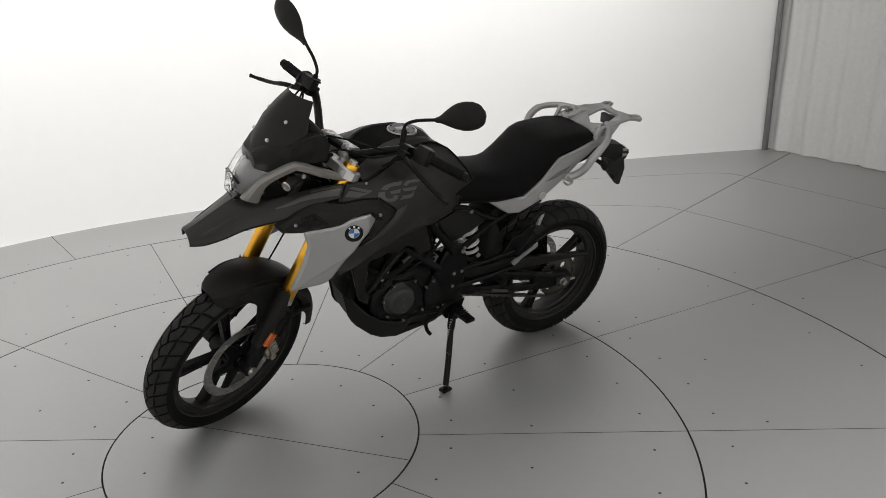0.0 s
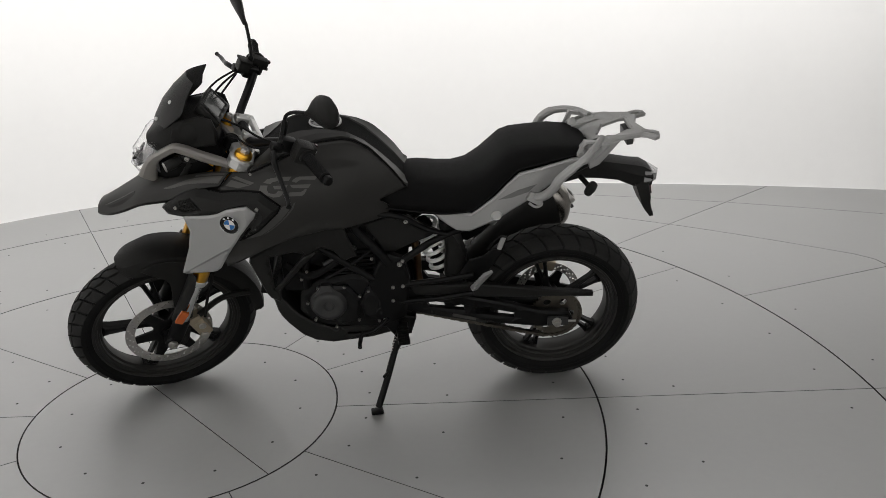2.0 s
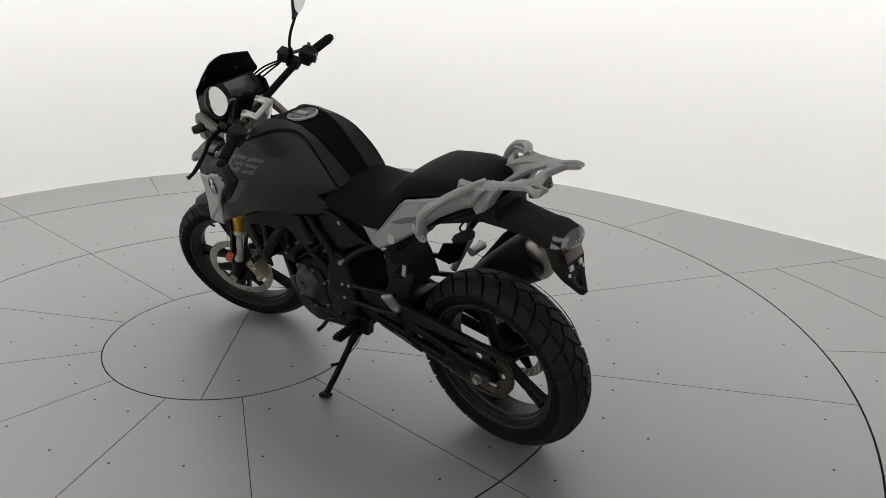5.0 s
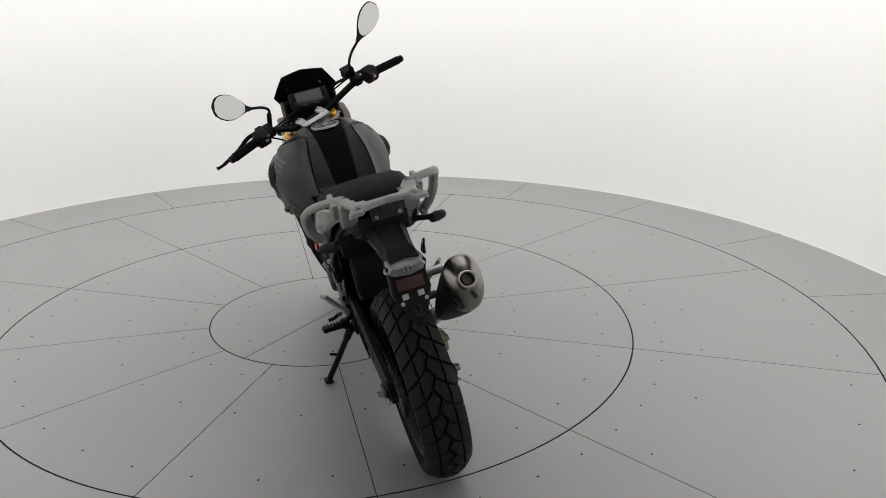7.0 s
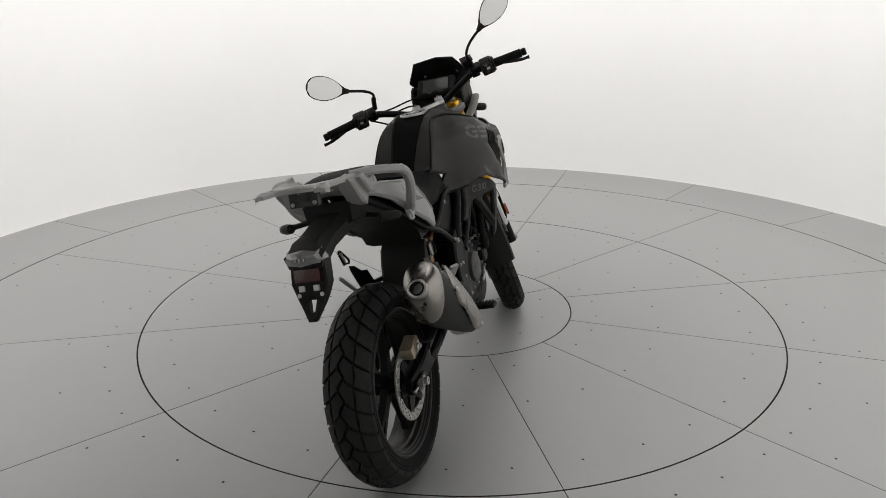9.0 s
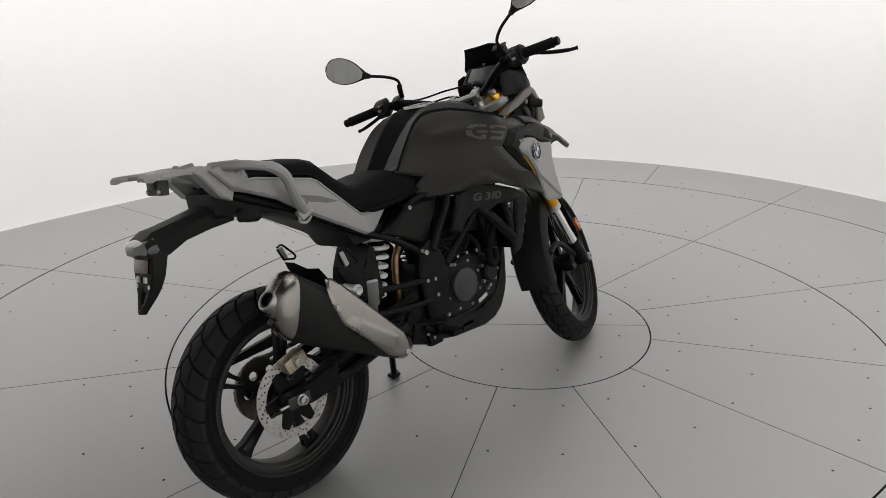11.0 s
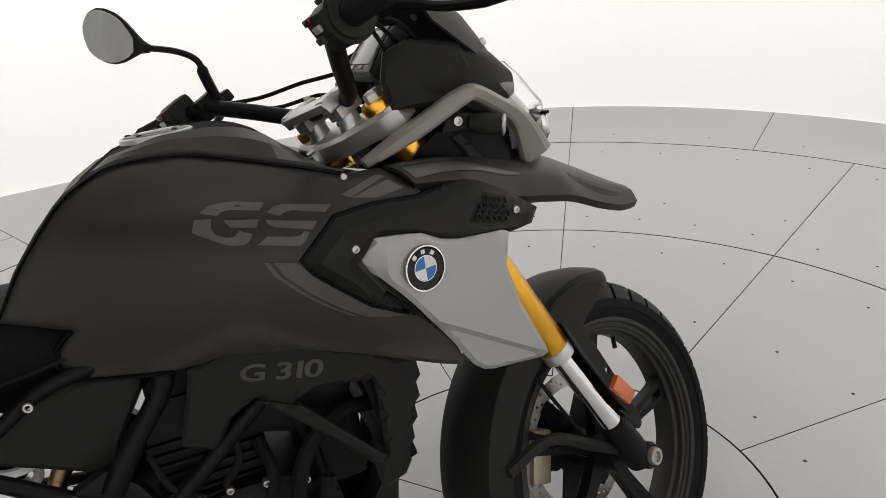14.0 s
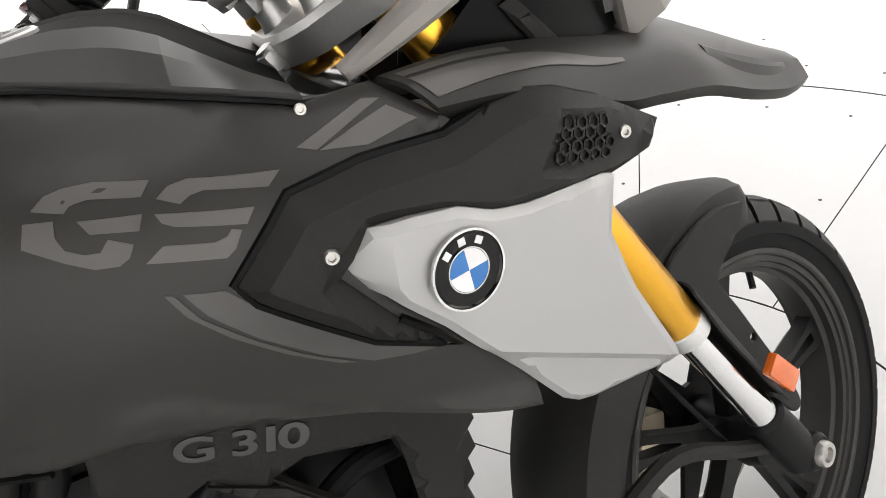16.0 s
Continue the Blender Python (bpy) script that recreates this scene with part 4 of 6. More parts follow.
    def shroud(x, z):
        base = lerp([(0.95, 0.236), (1.0, 0.243), (1.05, 0.237), (1.2, 0.196), (1.26, 0.182)], x)
        fold = 0.776 - 0.66 * (x - 1.034)          # the crease runs down towards the front
        t = min(1.0, max(0.0, (fold - z) / 0.010))
        base -= 0.008 * t + 0.10 * max(0.0, fold - z - 0.010)
        base -= 0.42 * max(0.0, lerp(TIP, z) - x)
        return base
    sil = [(0.957, 0.872), (0.968, 0.882), (0.992, 0.897), (1.022, 0.893), (1.058, 0.886), (1.085, 0.870), (1.115, 0.861), (1.189, 0.852), (1.200, 0.846), (1.188, 0.798), (1.204, 0.735), (1.240, 0.648), (1.243, 0.636), (1.234, 0.629), (1.145, 0.644), (1.128, 0.650), (1.112, 0.664), (1.096, 0.690), (1.078, 0.720), (1.024, 0.800), (0.990, 0.842), (0.962, 0.866)]
    sh = part("tank_shroud", skin(sil, s, 0.010, 0.014, step=0.014, drop=0.005, edge=0.007, fun=shroud, lines=[FOLD, raised(FOLD, -0.010), [(x, z) for z, x in TIP]]), M_SILVER, BIKE, "matte silver tank shroud with a round badge", sharp=26)
    # round badge, plain: ring and four quarters
    nrm = Vector((0.27 * s * s, s * 1.0, 0.0)).normalized()
    c0 = Vector((1.051, s * 0.2475, 0.840))
    ez = Vector((0, 0, 1))
    BM = Matrix.Translation(c0) @ Matrix((nrm.cross(ez), nrm, ez)).transposed().to_4x4() @ Matrix.Scale(0.8, 4)
    badge = part("badge", moved(lathe([(0.001, 0.0), (0.033, 0.0), (0.037, -0.001), (0.039, 0.002), (0.0365, 0.0035), (0.035, 0.002), (0.001, 0.002)], 48), BM), M_GLOSS, sh, "round badge with a black ring and white and blue quarters")
    part("badge_rim", moved(lathe([(0.0375, 0.001), (0.0398, 0.001), (0.0398, 0.0042), (0.0375, 0.0042)], 48, loop=True), BM), M_CHROME, sh)
    part("badge_ring", moved(lathe([(0.0212, 0.002), (0.0225, 0.002), (0.0225, 0.0036), (0.0212, 0.0036)], 40, loop=True), BM), M_CHROME, sh)
    for a in (128, 90, 52):
        ca, sa = math.cos(radians(a)), math.sin(radians(a))
        bar = [(0.0290 * ca + du * sa * 0.0038 + dv * ca * 0.0036, 0.0290 * sa - du * ca * 0.0038 + dv * sa * 0.0036) for du, dv in ((-1, -1), (1, -1), (1, 1), (-1, 1))]
        part("badge_mark", moved(slab(bar, [], lambda x, z, d: (x, 0.0030, z), lambda x, z: (x, 0.001, z), 0.02), BM), M_WHITE, sh)
    for q in range(4):
        pts = [(0.0, 0.0)] + [(0.0208 * math.cos(radians(90 * q + 9 * k)), 0.0208 * math.sin(radians(90 * q + 9 * k))) for k in range(11)]
        part("badge_quarter", moved(slab(pts, [], lambda x, z, d: (x, 0.0034, z), lambda x, z: (x, 0.001, z), 0.02), BM), M_BLUE if q % 2 == 0 else M_WHITE, sh)

def bend_flat(line, steps=4):
    return [(p.x, p.z) for p in bend([(x, 0, z) for x, z in line], steps)]


# tank centre cover: from ridge to ridge, with a raised dark pad along its middle
def pad_half(x):
    return lerp([(0.49, 0.042), (0.6, 0.052), (0.75, 0.066), (0.9, 0.078), (0.985, 0.082)], x)


def tank_top(x, y):
    """Two facets rise from the side to a ridge; the strip between the ridges lies a little lower."""
    zr, zt = lerp(RIDGE, x), lerp(TOPZ, x)
    wr = body(x, zr) - 0.002
    p, a = min(pad_half(x), wr * 0.8), abs(y)
    if a <= p:
        return zt - 0.006
    return zr + (zt - zr) * lerp([(0.0, 1.0), (0.5, 0.64), (1.0, 0.0)], (a - p) / (wr - p)) + 0.002


rows, pads = [], []
for k in range(37):
    x = 0.492 + (0.985 - 0.492) * k / 36
    wr = body(x, lerp(RIDGE, x)) - 0.002
    p = min(pad_half(x), wr * 0.8)
    half = [p * 0.5, p * 0.97, p + 0.0015, p + (wr - p) * 0.25, p + (wr - p) * 0.5, p + (wr - p) * 0.75, wr * 0.985]
    ys = [-y for y in reversed(half)] + [0.0] + half
    rows.append([(x, -wr, tank_top(x, wr) - 0.012)] + [(x, y, tank_top(x, y)) for y in ys] + [(x, wr, tank_top(x, wr) - 0.012)])
    pads.append([(x, q * p * 0.95, tank_top(x, 0) + (0.004 if abs(q) < 0.99 else -0.004)) for q in (-1, -0.965, -0.7, -0.35, 0, 0.35, 0.7, 0.965, 1)])
part("tank_cover", thick(grid_surface(rows), 0.006), M_PAINT, BIKE, "satin black tank top", sharp=9)
for s in (-1, 1):
    part("tank_joint", tube([(x, s * (body(x, z - 0.004) - 0.0005), z - 0.004) for x, z in bend_flat(RIDGE)], 0.0024, 6), M_WELL, BIKE, "dark joint along the tank edge")
part("tank_pad", thick(grid_surface(pads), 0.004), M_PAD, BIKE, "matte black centre strip along the tank", sharp=24)
cap = part("fuel_cap", moved(turned((0, 0, 0), (0, 0, 0.010), [(0.050, 0), (0.050, 0.7), (0.047, 1.0), (0.034, 1.0), (0.033, 0.85), (0.012, 0.85)], 40), pose(0.755, 0, 1.065, 0, 1, 0)), M_TAILGREY, BIKE, "grey metal fuel cap with a lock")
part("cap_ring", moved(turned((0, 0, 0.0), (0, 0, 0.0085), [(0.0545, 0), (0.0545, 0.8), (0.052, 1.0), (0.050, 0.9)], 40), pose(0.755, 0, 1.065, 0, 1, 0)), M_ALU, cap)
part("lock_flap", moved(box((0.0, 0, 0.010), (0.05, 0.022, 0.004), 0.0015), pose(0.755, 0, 1.065, 0, 1, 0)), M_STEEL, cap)
for k in range(5):
    a = radians(72 * k + 20)
    part("cap_screw", moved(turned((0.043 * math.cos(a), 0.043 * math.sin(a), 0.008), (0.043 * math.cos(a), 0.043 * math.sin(a), 0.012), [(0.0045, 0), (0.0045, 0.8), (0.003, 1)], 8), pose(0.755, 0, 1.065, 0, 1, 0)), M_DARK, cap)
# recess before the steering head
part("head_cover", merge(box((0.995, 0, 0.945), (0.12, 0.20, 0.04), 0.012, (0, 14, 0)), box((1.06, 0, 0.85), (0.09, 0.10, 0.14), 0.02, (0, -26, 0))), M_GLOSS, BIKE, "black cover round the steering head")

# beak and upper fairing ---------------------------------------------------
# sections from the tank to the tip: x, inner y z, crease y z, outer y z
BEAK = [(1.035, (0.125, 0.950), (0.155, 0.972), (0.192, 0.944)), (1.10, (0.105, 0.940), (0.14, 0.968), (0.185, 0.935)), (1.17, (0.085, 0.925), (0.125, 0.955), (0.165, 0.915)),
        (1.24, (0.055, 0.912), (0.105, 0.935), (0.148, 0.882)), (1.30, (0.0, 0.925), (0.085, 0.915), (0.132, 0.868)), (1.36, (0.0, 0.908), (0.07, 0.892), (0.115, 0.852)),
        (1.42, (0.0, 0.876), (0.054, 0.860), (0.096, 0.824)), (1.47, (0.0, 0.847), (0.044, 0.835), (0.078, 0.805)), (1.500, (0.0, 0.830), (0.040, 0.822), (0.063, 0.799)), (1.518, (0.0, 0.821), (0.036, 0.815), (0.052, 0.797))]


def beak_lanes(steps=5):
    """Inner edge, crease and outer edge from root to tip, run through smoothly; the root slants back at the top."""
    lanes = []
    for i, shift in ((0, -0.004), (1, 0.010), (2, 0.040)):
        lanes.append(bend([(x + shift * ease((1.30 - x) / 0.26), *q[i]) for x, *q in BEAK], steps))
    return list(zip(*lanes))


def beak_across(a, b, c):
    """Points across a section, crowned between crease and outer edge behind the nose."""
    k = 1 - 0.9 * ease((b.x - 1.34) / 0.06)
    out = [a, (a + b) / 2 + Vector((0, 0, 0.002)), b]
    for f, h in ((0.3, 0.0045), (0.5, 0.006), (0.75, 0.004)):
        out.append(b.lerp(c, f) + Vector((0, h * k, h * k)))
    return out + [c, c + Vector((0, -0.006, -0.008))]


def on_beak(row, f, off=0.0008):
    """A place on the flank: f from crease (0) to outer edge (1)."""
    pts = beak_across(*row)[2:7]
    fs = (0, 0.3, 0.5, 0.75, 1)
    return Vector([float(np.interp(f, fs, [q[i] for q in pts])) for i in range(3)]) + Vector((0, off, off))


for s in (-1, 1):
    rows = []
    for r in beak_lanes():
        pts = beak_across(*r)
        rows.append([(q.x, s * q.y, q.z) for q in pts] + [(q.x, s * max(0.0, q.y - 0.005), q.z - 0.005) for q in reversed(pts)])
    part("beak_half", grid_surface(rows, True, True), M_PAINT, BIKE, "satin black beak fairing", sharp=24)
    # stripes along the flank: from row to row, and across from crease to outer edge
    lanes = beak_lanes(8)
    for r0, r1, f0, f1, g0, g1, mt in ((1, 15, 0.36, 0.84, 0.36, 0.64, M_DECAL), (15, 27, 0.36, 0.64, 0.44, 0.50, M_DECAL), (1, 13, 0.12, 0.27, 0.15, 0.28, M_DECAL)):
        rows = []
        for i in range(r0, r1 + 1):
            t = (i - r0) / (r1 - r0)
            lo, hi = f0 + (g0 - f0) * t, f1 + (g1 - f1) * t
            rows.append([(q.x, s * q.y, q.z) for q in [on_beak(lanes[i], lo + (hi - lo) * j / 5) for j in range(6)]])
        part("beak_decal", thick(grid_surface(rows), 0.0006), mt, BIKE, "grey stripe decal on the beak")
    # raised facet towards the beak's tip
    nose = [r for r in lanes if 1.375 < r[1].x < 1.492]
    rows = []
    for i, r in enumerate(nose):
        t = i / (len(nose) - 1)
        top = 0.0045 * math.sin(math.pi * min(1.0, 0.08 + t * 0.9))
        lo, hi = 0.10 + 0.10 * t, 0.22 + 0.42 * math.sin(math.pi * (0.1 + 0.8 * t))
        rows.append([(q.x, s * q.y, q.z) for q in [on_beak(r, lo + (hi - lo) * f, top * h) for f, h in ((0, 0.0), (0.25, 1.0), (0.6, 0.9), (1.0, 0.0))]])
    part("beak_facet", thick(grid_surface(rows), 0.002), M_PAINT, BIKE, sharp=20)
    # grey strut round the headlight
    yf = lambda x: lerp([(1.02, 0.135), (1.12, 0.146), (1.20, 0.142), (1.28, 0.105), (1.36, 0.048)], x)
    band = bend([(1.024, 0.975, 0.006), (1.058, 0.989, 0.010), (1.10, 1.007, 0.013), (1.14, 1.0245, 0.013), (1.168, 1.0370, 0.013), (1.194, 1.0460, 0.0120), (1.204, 1.0462, 0.0120), (1.222, 1.0370, 0.0125), (1.254, 1.0170, 0.0125), (1.285, 0.994, 0.015), (1.306, 0.965, 0.021), (1.326, 0.921, 0.030)], 5)
    rows = []
    for i, p in enumerate(band):
        q = band[min(i + 1, len(band) - 1)] - band[max(i - 1, 0)]
        nx, nz = Vector((-q.y, q.x)).normalized()
        rows.append([(p.x + nx * p.z * f, s * (yf(p.x) + h), p.y + nz * p.z * f) for f, h in ((1, -0.020), (1, -0.004), (0.86, 0.001), (0.45, 0.0075), (-0.55, 0.006), (-0.88, 0.003), (-1, -0.003), (-1, -0.020))])
    part("headlight_surround", grid_surface(rows, True, True), M_GREYPAINT, BIKE, "warm grey headlight surround", sharp=20)
    # gloss black well behind the indicator
    well = [(1.10, 0.965), (1.145, 0.998), (1.20, 0.990), (1.235, 0.976), (1.262, 0.990), (1.284, 0.988), (1.312, 0.925), (1.24, 0.925), (1.16, 0.945)]
    part("indicator_well", slab(well, [], lambda x, z, d: (x, s * (yf(x) - 0.030), z), lambda x, z: (x, s * (yf(x) - 0.036), z), 0.03), M_WELL, BIKE, "gloss black panel beside the headlight")
    part("well_rib", slab([(1.165, 0.985), (1.178, 0.990), (1.218, 0.938), (1.195, 0.936)], [], lambda x, z, d: (x, s * (yf(x) - 0.022 - d), z), lambda x, z: (x, s * (yf(x) - 0.031), z), 0.02, 0.004, 0.004), M_PLASTIC, BIKE, "black rib beside the headlight")
    ind = part("front_indicator", merge(turned((1.205, s * 0.100, 0.999), (1.216, s * 0.135, 0.999), [(0.011, 0), (0.010, 0.6), (0.011, 1)], 14),
                                        turned((1.192, s * 0.124, 1.003), (1.237, s * 0.151, 0.993), [(0.007, 0), (0.013, 0.08), (0.0165, 0.4), (0.0165, 0.85), (0.013, 1)], 20)), M_PLASTIC, BIKE, "black front indicator with a chrome-ringed lens")
    part("lens_ring", turned((1.2360, s * 0.1504, 0.9932), (1.2398, s * 0.1526, 0.9924), [(0.0158, 0), (0.0164, 0.5), (0.013, 1), (0.007, 0.8)], 20), M_STEEL, ind)
    part("indicator_bracket", slab([(1.148, 0.996), (1.156, 1.014), (1.172, 1.022), (1.200, 1.016), (1.206, 0.996), (1.176, 0.992)], [], lambda x, z, d: (x, s * (yf(x) - 0.014 - d), z), lambda x, z: (x, s * (yf(x) - 0.028), z), 0.02, 0.003, 0.003), M_PLASTIC, ind)
    bolt((1.173, s * (yf(1.173) - 0.015), 1.009), s, ind, 0.008, 0.007)

# headlight: glossy pod, clear lens and protective film
rows = []
for z, x0, w in ((0.905, 1.33, 0.055), (0.93, 1.352, 0.075), (0.96, 1.356, 0.088), (0.99, 1.345, 0.092), (1.02, 1.325, 0.082), (1.035, 1.31, 0.07)):
    rows.append([(x0 - 0.07 * abs(q) ** 2.2, q * w, z + 0.012 * abs(q)) for q in np.linspace(-1, 1, 13)])
hl = part("headlight", thick(grid_surface(rows), 0.02), M_LENS, BIKE, "clear headlight lens")
part("headlight_bulb", lathe([(0.001, 0.0), (0.022, 0.002), (0.03, 0.01), (0.032, 0.02)], 24, (0, 0, 0)), M_CHROME, hl).matrix_basis = pose(1.352, 0, 0.965, 0, 0, -90)
part("lens_bar", box((1.357, 0, 0.985), (0.01, 0.12, 0.006), 0.002), M_DARK, hl)
rows = []
for z, x0, w in ((0.91, 1.365, 0.05), (0.95, 1.385, 0.085), (1.0, 1.372, 0.098), (1.05, 1.335, 0.09), (1.075, 1.315, 0.08)):
    rows.append([(x0 - 0.075 * abs(q) ** 2 + 0.004 * math.sin(9 * q + 40 * z), q * w, z) for q in np.linspace(-1, 1, 15)])
part("headlight_film", thick(grid_surface(rows), 0.0008), M_FILM, BIKE, "clear film over the headlight")
# pod shell between headlight and dash
rows = []
for x, w, z0, z1 in ((1.305, 0.060, 1.02, 1.065), (1.268, 0.088, 0.995, 1.10), (1.22, 0.115, 1.015, 1.125), (1.15, 0.122, 1.032, 1.135), (1.11, 0.115, 1.038, 1.13)):
    h = (z1 - z0) / 2
    rows.append([(x, w * math.copysign(abs(math.cos(a)) ** 0.45, math.cos(a)), z0 + h + h * math.copysign(abs(math.sin(a)) ** 0.5, math.sin(a))) for a in np.linspace(0, 2 * math.pi, 24, endpoint=False)])
part("headlight_pod", grid_surface(rows, True, True), M_PLASTIC, BIKE, "black headlight pod", sharp=40)

# windscreen: a dark shield with two screws
SCREEN = [(0.0, 1.308, 1.045, 0.058, 0.012), (0.30, 1.278, 1.112, 0.112, 0.050), (0.55, 1.248, 1.158, 0.138, 0.075), (0.60, 1.240, 1.167, 0.134, 0.075), (0.80, 1.205, 1.203, 0.112, 0.055), (1.0, 1.160, 1.240, 0.088, 0.035)]
rows = []
for t, x, z, w, sweep in SCREEN:
    rows.append([(x - sweep * q * q * 1.1, q * w, z - 0.010 * abs(q)) for q in np.linspace(-1, 1, 17)])
scr = part("windscreen", thick(grid_surface(rows), 0.004), M_PLASTIC, BIKE, "dark plastic flyscreen", sharp=30)
for s in (-1, 1):
    for x, z, y in ((1.2615, 1.113, 0.060), (1.205, 1.169, 0.075)):
        part("screen_screw", turned((x - 0.004, s * (y - 0.003), z - 0.003), (x + 0.0025, s * (y + 0.002), z + 0.002), [(0.0065, 0), (0.0065, 0.7), (0.005, 1), (0.003, 1)], 12), M_ALU, scr)
    # lower lugs beside the dash
    lug = [(1.085, 1.04), (1.075, 1.085), (1.085, 1.122), (1.12, 1.135), (1.20, 1.12), (1.225, 1.05), (1.17, 1.035)]
    part("dash_side", slab(lug, [], lambda x, z, d: (x, s * (0.118 - d - 0.10 * max(0, 1.12 - x)), z), lambda x, z: (x, s * (0.108 - 0.10 * max(0, 1.12 - x)), z), 0.02, 0.006, 0.005), M_PLASTIC, scr)
# dash: housing and screen that face the rider
DM = pose(1.105, 0, 1.118, 0, -52, 0)
dash = part("dash", moved(box((0, 0, 0), (0.085, 0.168, 0.03), 0.012, seg=3), DM), M_PLASTIC, BIKE, "black digital dash with a grey screen")
part("display", moved(box((0.004, 0, 0.0155), (0.058, 0.112, 0.004), 0.003), DM), M_SCREEN, dash)
part("bezel", moved(slab([(-0.038, -0.078), (0.038, -0.066), (0.038, 0.066), (-0.038, 0.078)], [[(-0.026, -0.058), (0.034, -0.056), (0.034, 0.056), (-0.026, 0.058)]], lambda u, v, d: (u, v, 0.0185 - d), lambda u, v: (u, v, 0.013), 0.02, 0.004, 0.002), DM), M_DARK, dash)
for k in (-1, 1):
    part("dash_button", moved(box((-0.031, 0.025 * k, 0.018), (0.008, 0.022, 0.004), 0.002), DM), M_COVER, dash)
part("dash_stay", merge(tube([(1.12, -0.05, 1.10), (1.08, -0.03, 0.95)], 0.010, 8), tube([(1.12, 0.05, 1.10), (1.08, 0.03, 0.95)], 0.010, 8), box((1.14, 0, 1.03), (0.10, 0.16, 0.13), 0.02, (0, 20, 0))), M_DARK, BIKE)

# seat ---------------------------------------------------------------------
SEAT = [(0.602, 0.868, 0.842, 0.100), (0.575, 0.884, 0.812, 0.122), (0.53, 0.899, 0.806, 0.128), (0.46, 0.902, 0.799, 0.134), (0.40, 0.893, 0.796, 0.142), (0.345, 0.889, 0.798, 0.148), (0.30, 0.899, 0.806, 0.152), (0.255, 0.928, 0.838, 0.154),
        (0.22, 0.960, 0.872, 0.152), (0.185, 0.992, 0.908, 0.150), (0.15, 1.003, 0.940, 0.146), (0.09, 1.009, 0.954, 0.140), (0.02, 1.012, 0.968, 0.134), (-0.04, 1.006, 0.976, 0.122), (-0.075, 0.994, 0.976, 0.105), (-0.095, 0.978, 0.970, 0.085)]
rows = []
for x, zt, zl, w in SEAT:
    h = zt - zl
    rows.append([(x, -w * 0.9, zl - 0.004), (x, -w, zl + 0.012), (x, -w * 0.985, zl + h * 0.4), (x, -w * 0.90, zl + h * 0.72), (x, -w * 0.70, zl + h * 0.92), (x, -w * 0.35, zt - 0.002), (x, 0, zt),
                 (x, w * 0.35, zt - 0.002), (x, w * 0.70, zl + h * 0.92), (x, w * 0.90, zl + h * 0.72), (x, w * 0.985, zl + h * 0.4), (x, w, zl + 0.012), (x, w * 0.9, zl - 0.004), (x, 0, zl - 0.01)])
part("seat", grid_surface(rows, True, True), M_SEAT, BIKE, "black grained two-level seat", sharp=48)
for s in (-1, 1):
    part("seat_piping", tube(bend([(x, s * w * 1.003, zl + 0.010) for x, _, zl, w in SEAT[1:-1]], 3), 0.0028, 6), M_RUBBER, BIKE)

# tail ---------------------------------------------------------------------
for s in (-1, 1):
    ty = lambda x: lerp([(-0.12, 0.118), (-0.02, 0.142), (0.1, 0.160), (0.22, 0.172), (0.30, 0.160), (0.36, 0.136), (0.44, 0.115)], x)

    def tail(x, z):
        line = 0.962 - x * 0.61
        return ty(x) - 0.10 * max(0, abs(z - line) - 0.012)
    pan = [(0.425, 0.790), (0.345, 0.736), (0.305, 0.738), (0.199, 0.797), (0.102, 0.856), (0.029, 0.908), (-0.05, 0.945), (-0.108, 0.962), (-0.10, 0.984), (-0.015, 0.979), (0.063, 0.961), (0.147, 0.943), (0.182, 0.911), (0.225, 0.867), (0.271, 0.826), (0.295, 0.807), (0.372, 0.799)]
    tp = part("tail_panel", skin(pan, s, 0.0, 0.012, step=0.016, drop=0.005, edge=0.007, fun=tail), M_SILVER, BIKE, "matte silver tail side panel", sharp=24)
    if s > 0:
        part("tail_badge", turned((0.218, s * 0.169, 0.806), (0.218, s * 0.176, 0.806), [(0.017, 0), (0.017, 0.6), (0.014, 1), (0.012, 0.8)], 24), M_ALU, tp)
    # flat patch: the shade in the panel's groove is put into its darker grey
    part("tail_slot", skin([(0.092, 0.906), (0.15, 0.891), (0.213, 0.862), (0.171, 0.866), (0.117, 0.882)], s, 0.0012, 0.003, step=0.014, drop=0.0, fun=tail), M_TAILGREY, tp)
    part("strap_recess", skin([(0.087, 0.940), (0.128, 0.931), (0.111, 0.912), (0.089, 0.922)], s, 0.0012, 0.003, step=0.014, drop=0.0, fun=tail), M_RACK, tp)
    part("tail_ridge", tube([(x, s * (tail(x, z) + 0.001), z - 0.004) for x, z in bend_flat([(-0.09, 0.982), (-0.015, 0.978), (0.063, 0.960), (0.145, 0.942), (0.182, 0.909), (0.225, 0.866), (0.271, 0.825), (0.295, 0.806)])], 0.0032, 6), M_SILVER, tp)
# undertray
UT = [(0.40, 0.11, 0.745, 0.700), (0.37, 0.108, 0.750, 0.692), (0.295, 0.108, 0.755, 0.690), (0.268, 0.11, 0.775, 0.735), (0.20, 0.115, 0.82, 0.785), (0.08, 0.115, 0.885, 0.850), (-0.06, 0.10, 0.945, 0.880), (-0.12, 0.075, 0.955, 0.888)]
rows = [[(x, -w, zt), (x, -w * 0.95, zl + 0.01), (x, -w * 0.7, zl), (x, w * 0.7, zl), (x, w * 0.95, zl + 0.01), (x, w, zt)] for x, w, zt, zl in UT]
part("undertray", grid_surface(rows, True, True), M_PLASTIC, BIKE, "black plastic undertray")
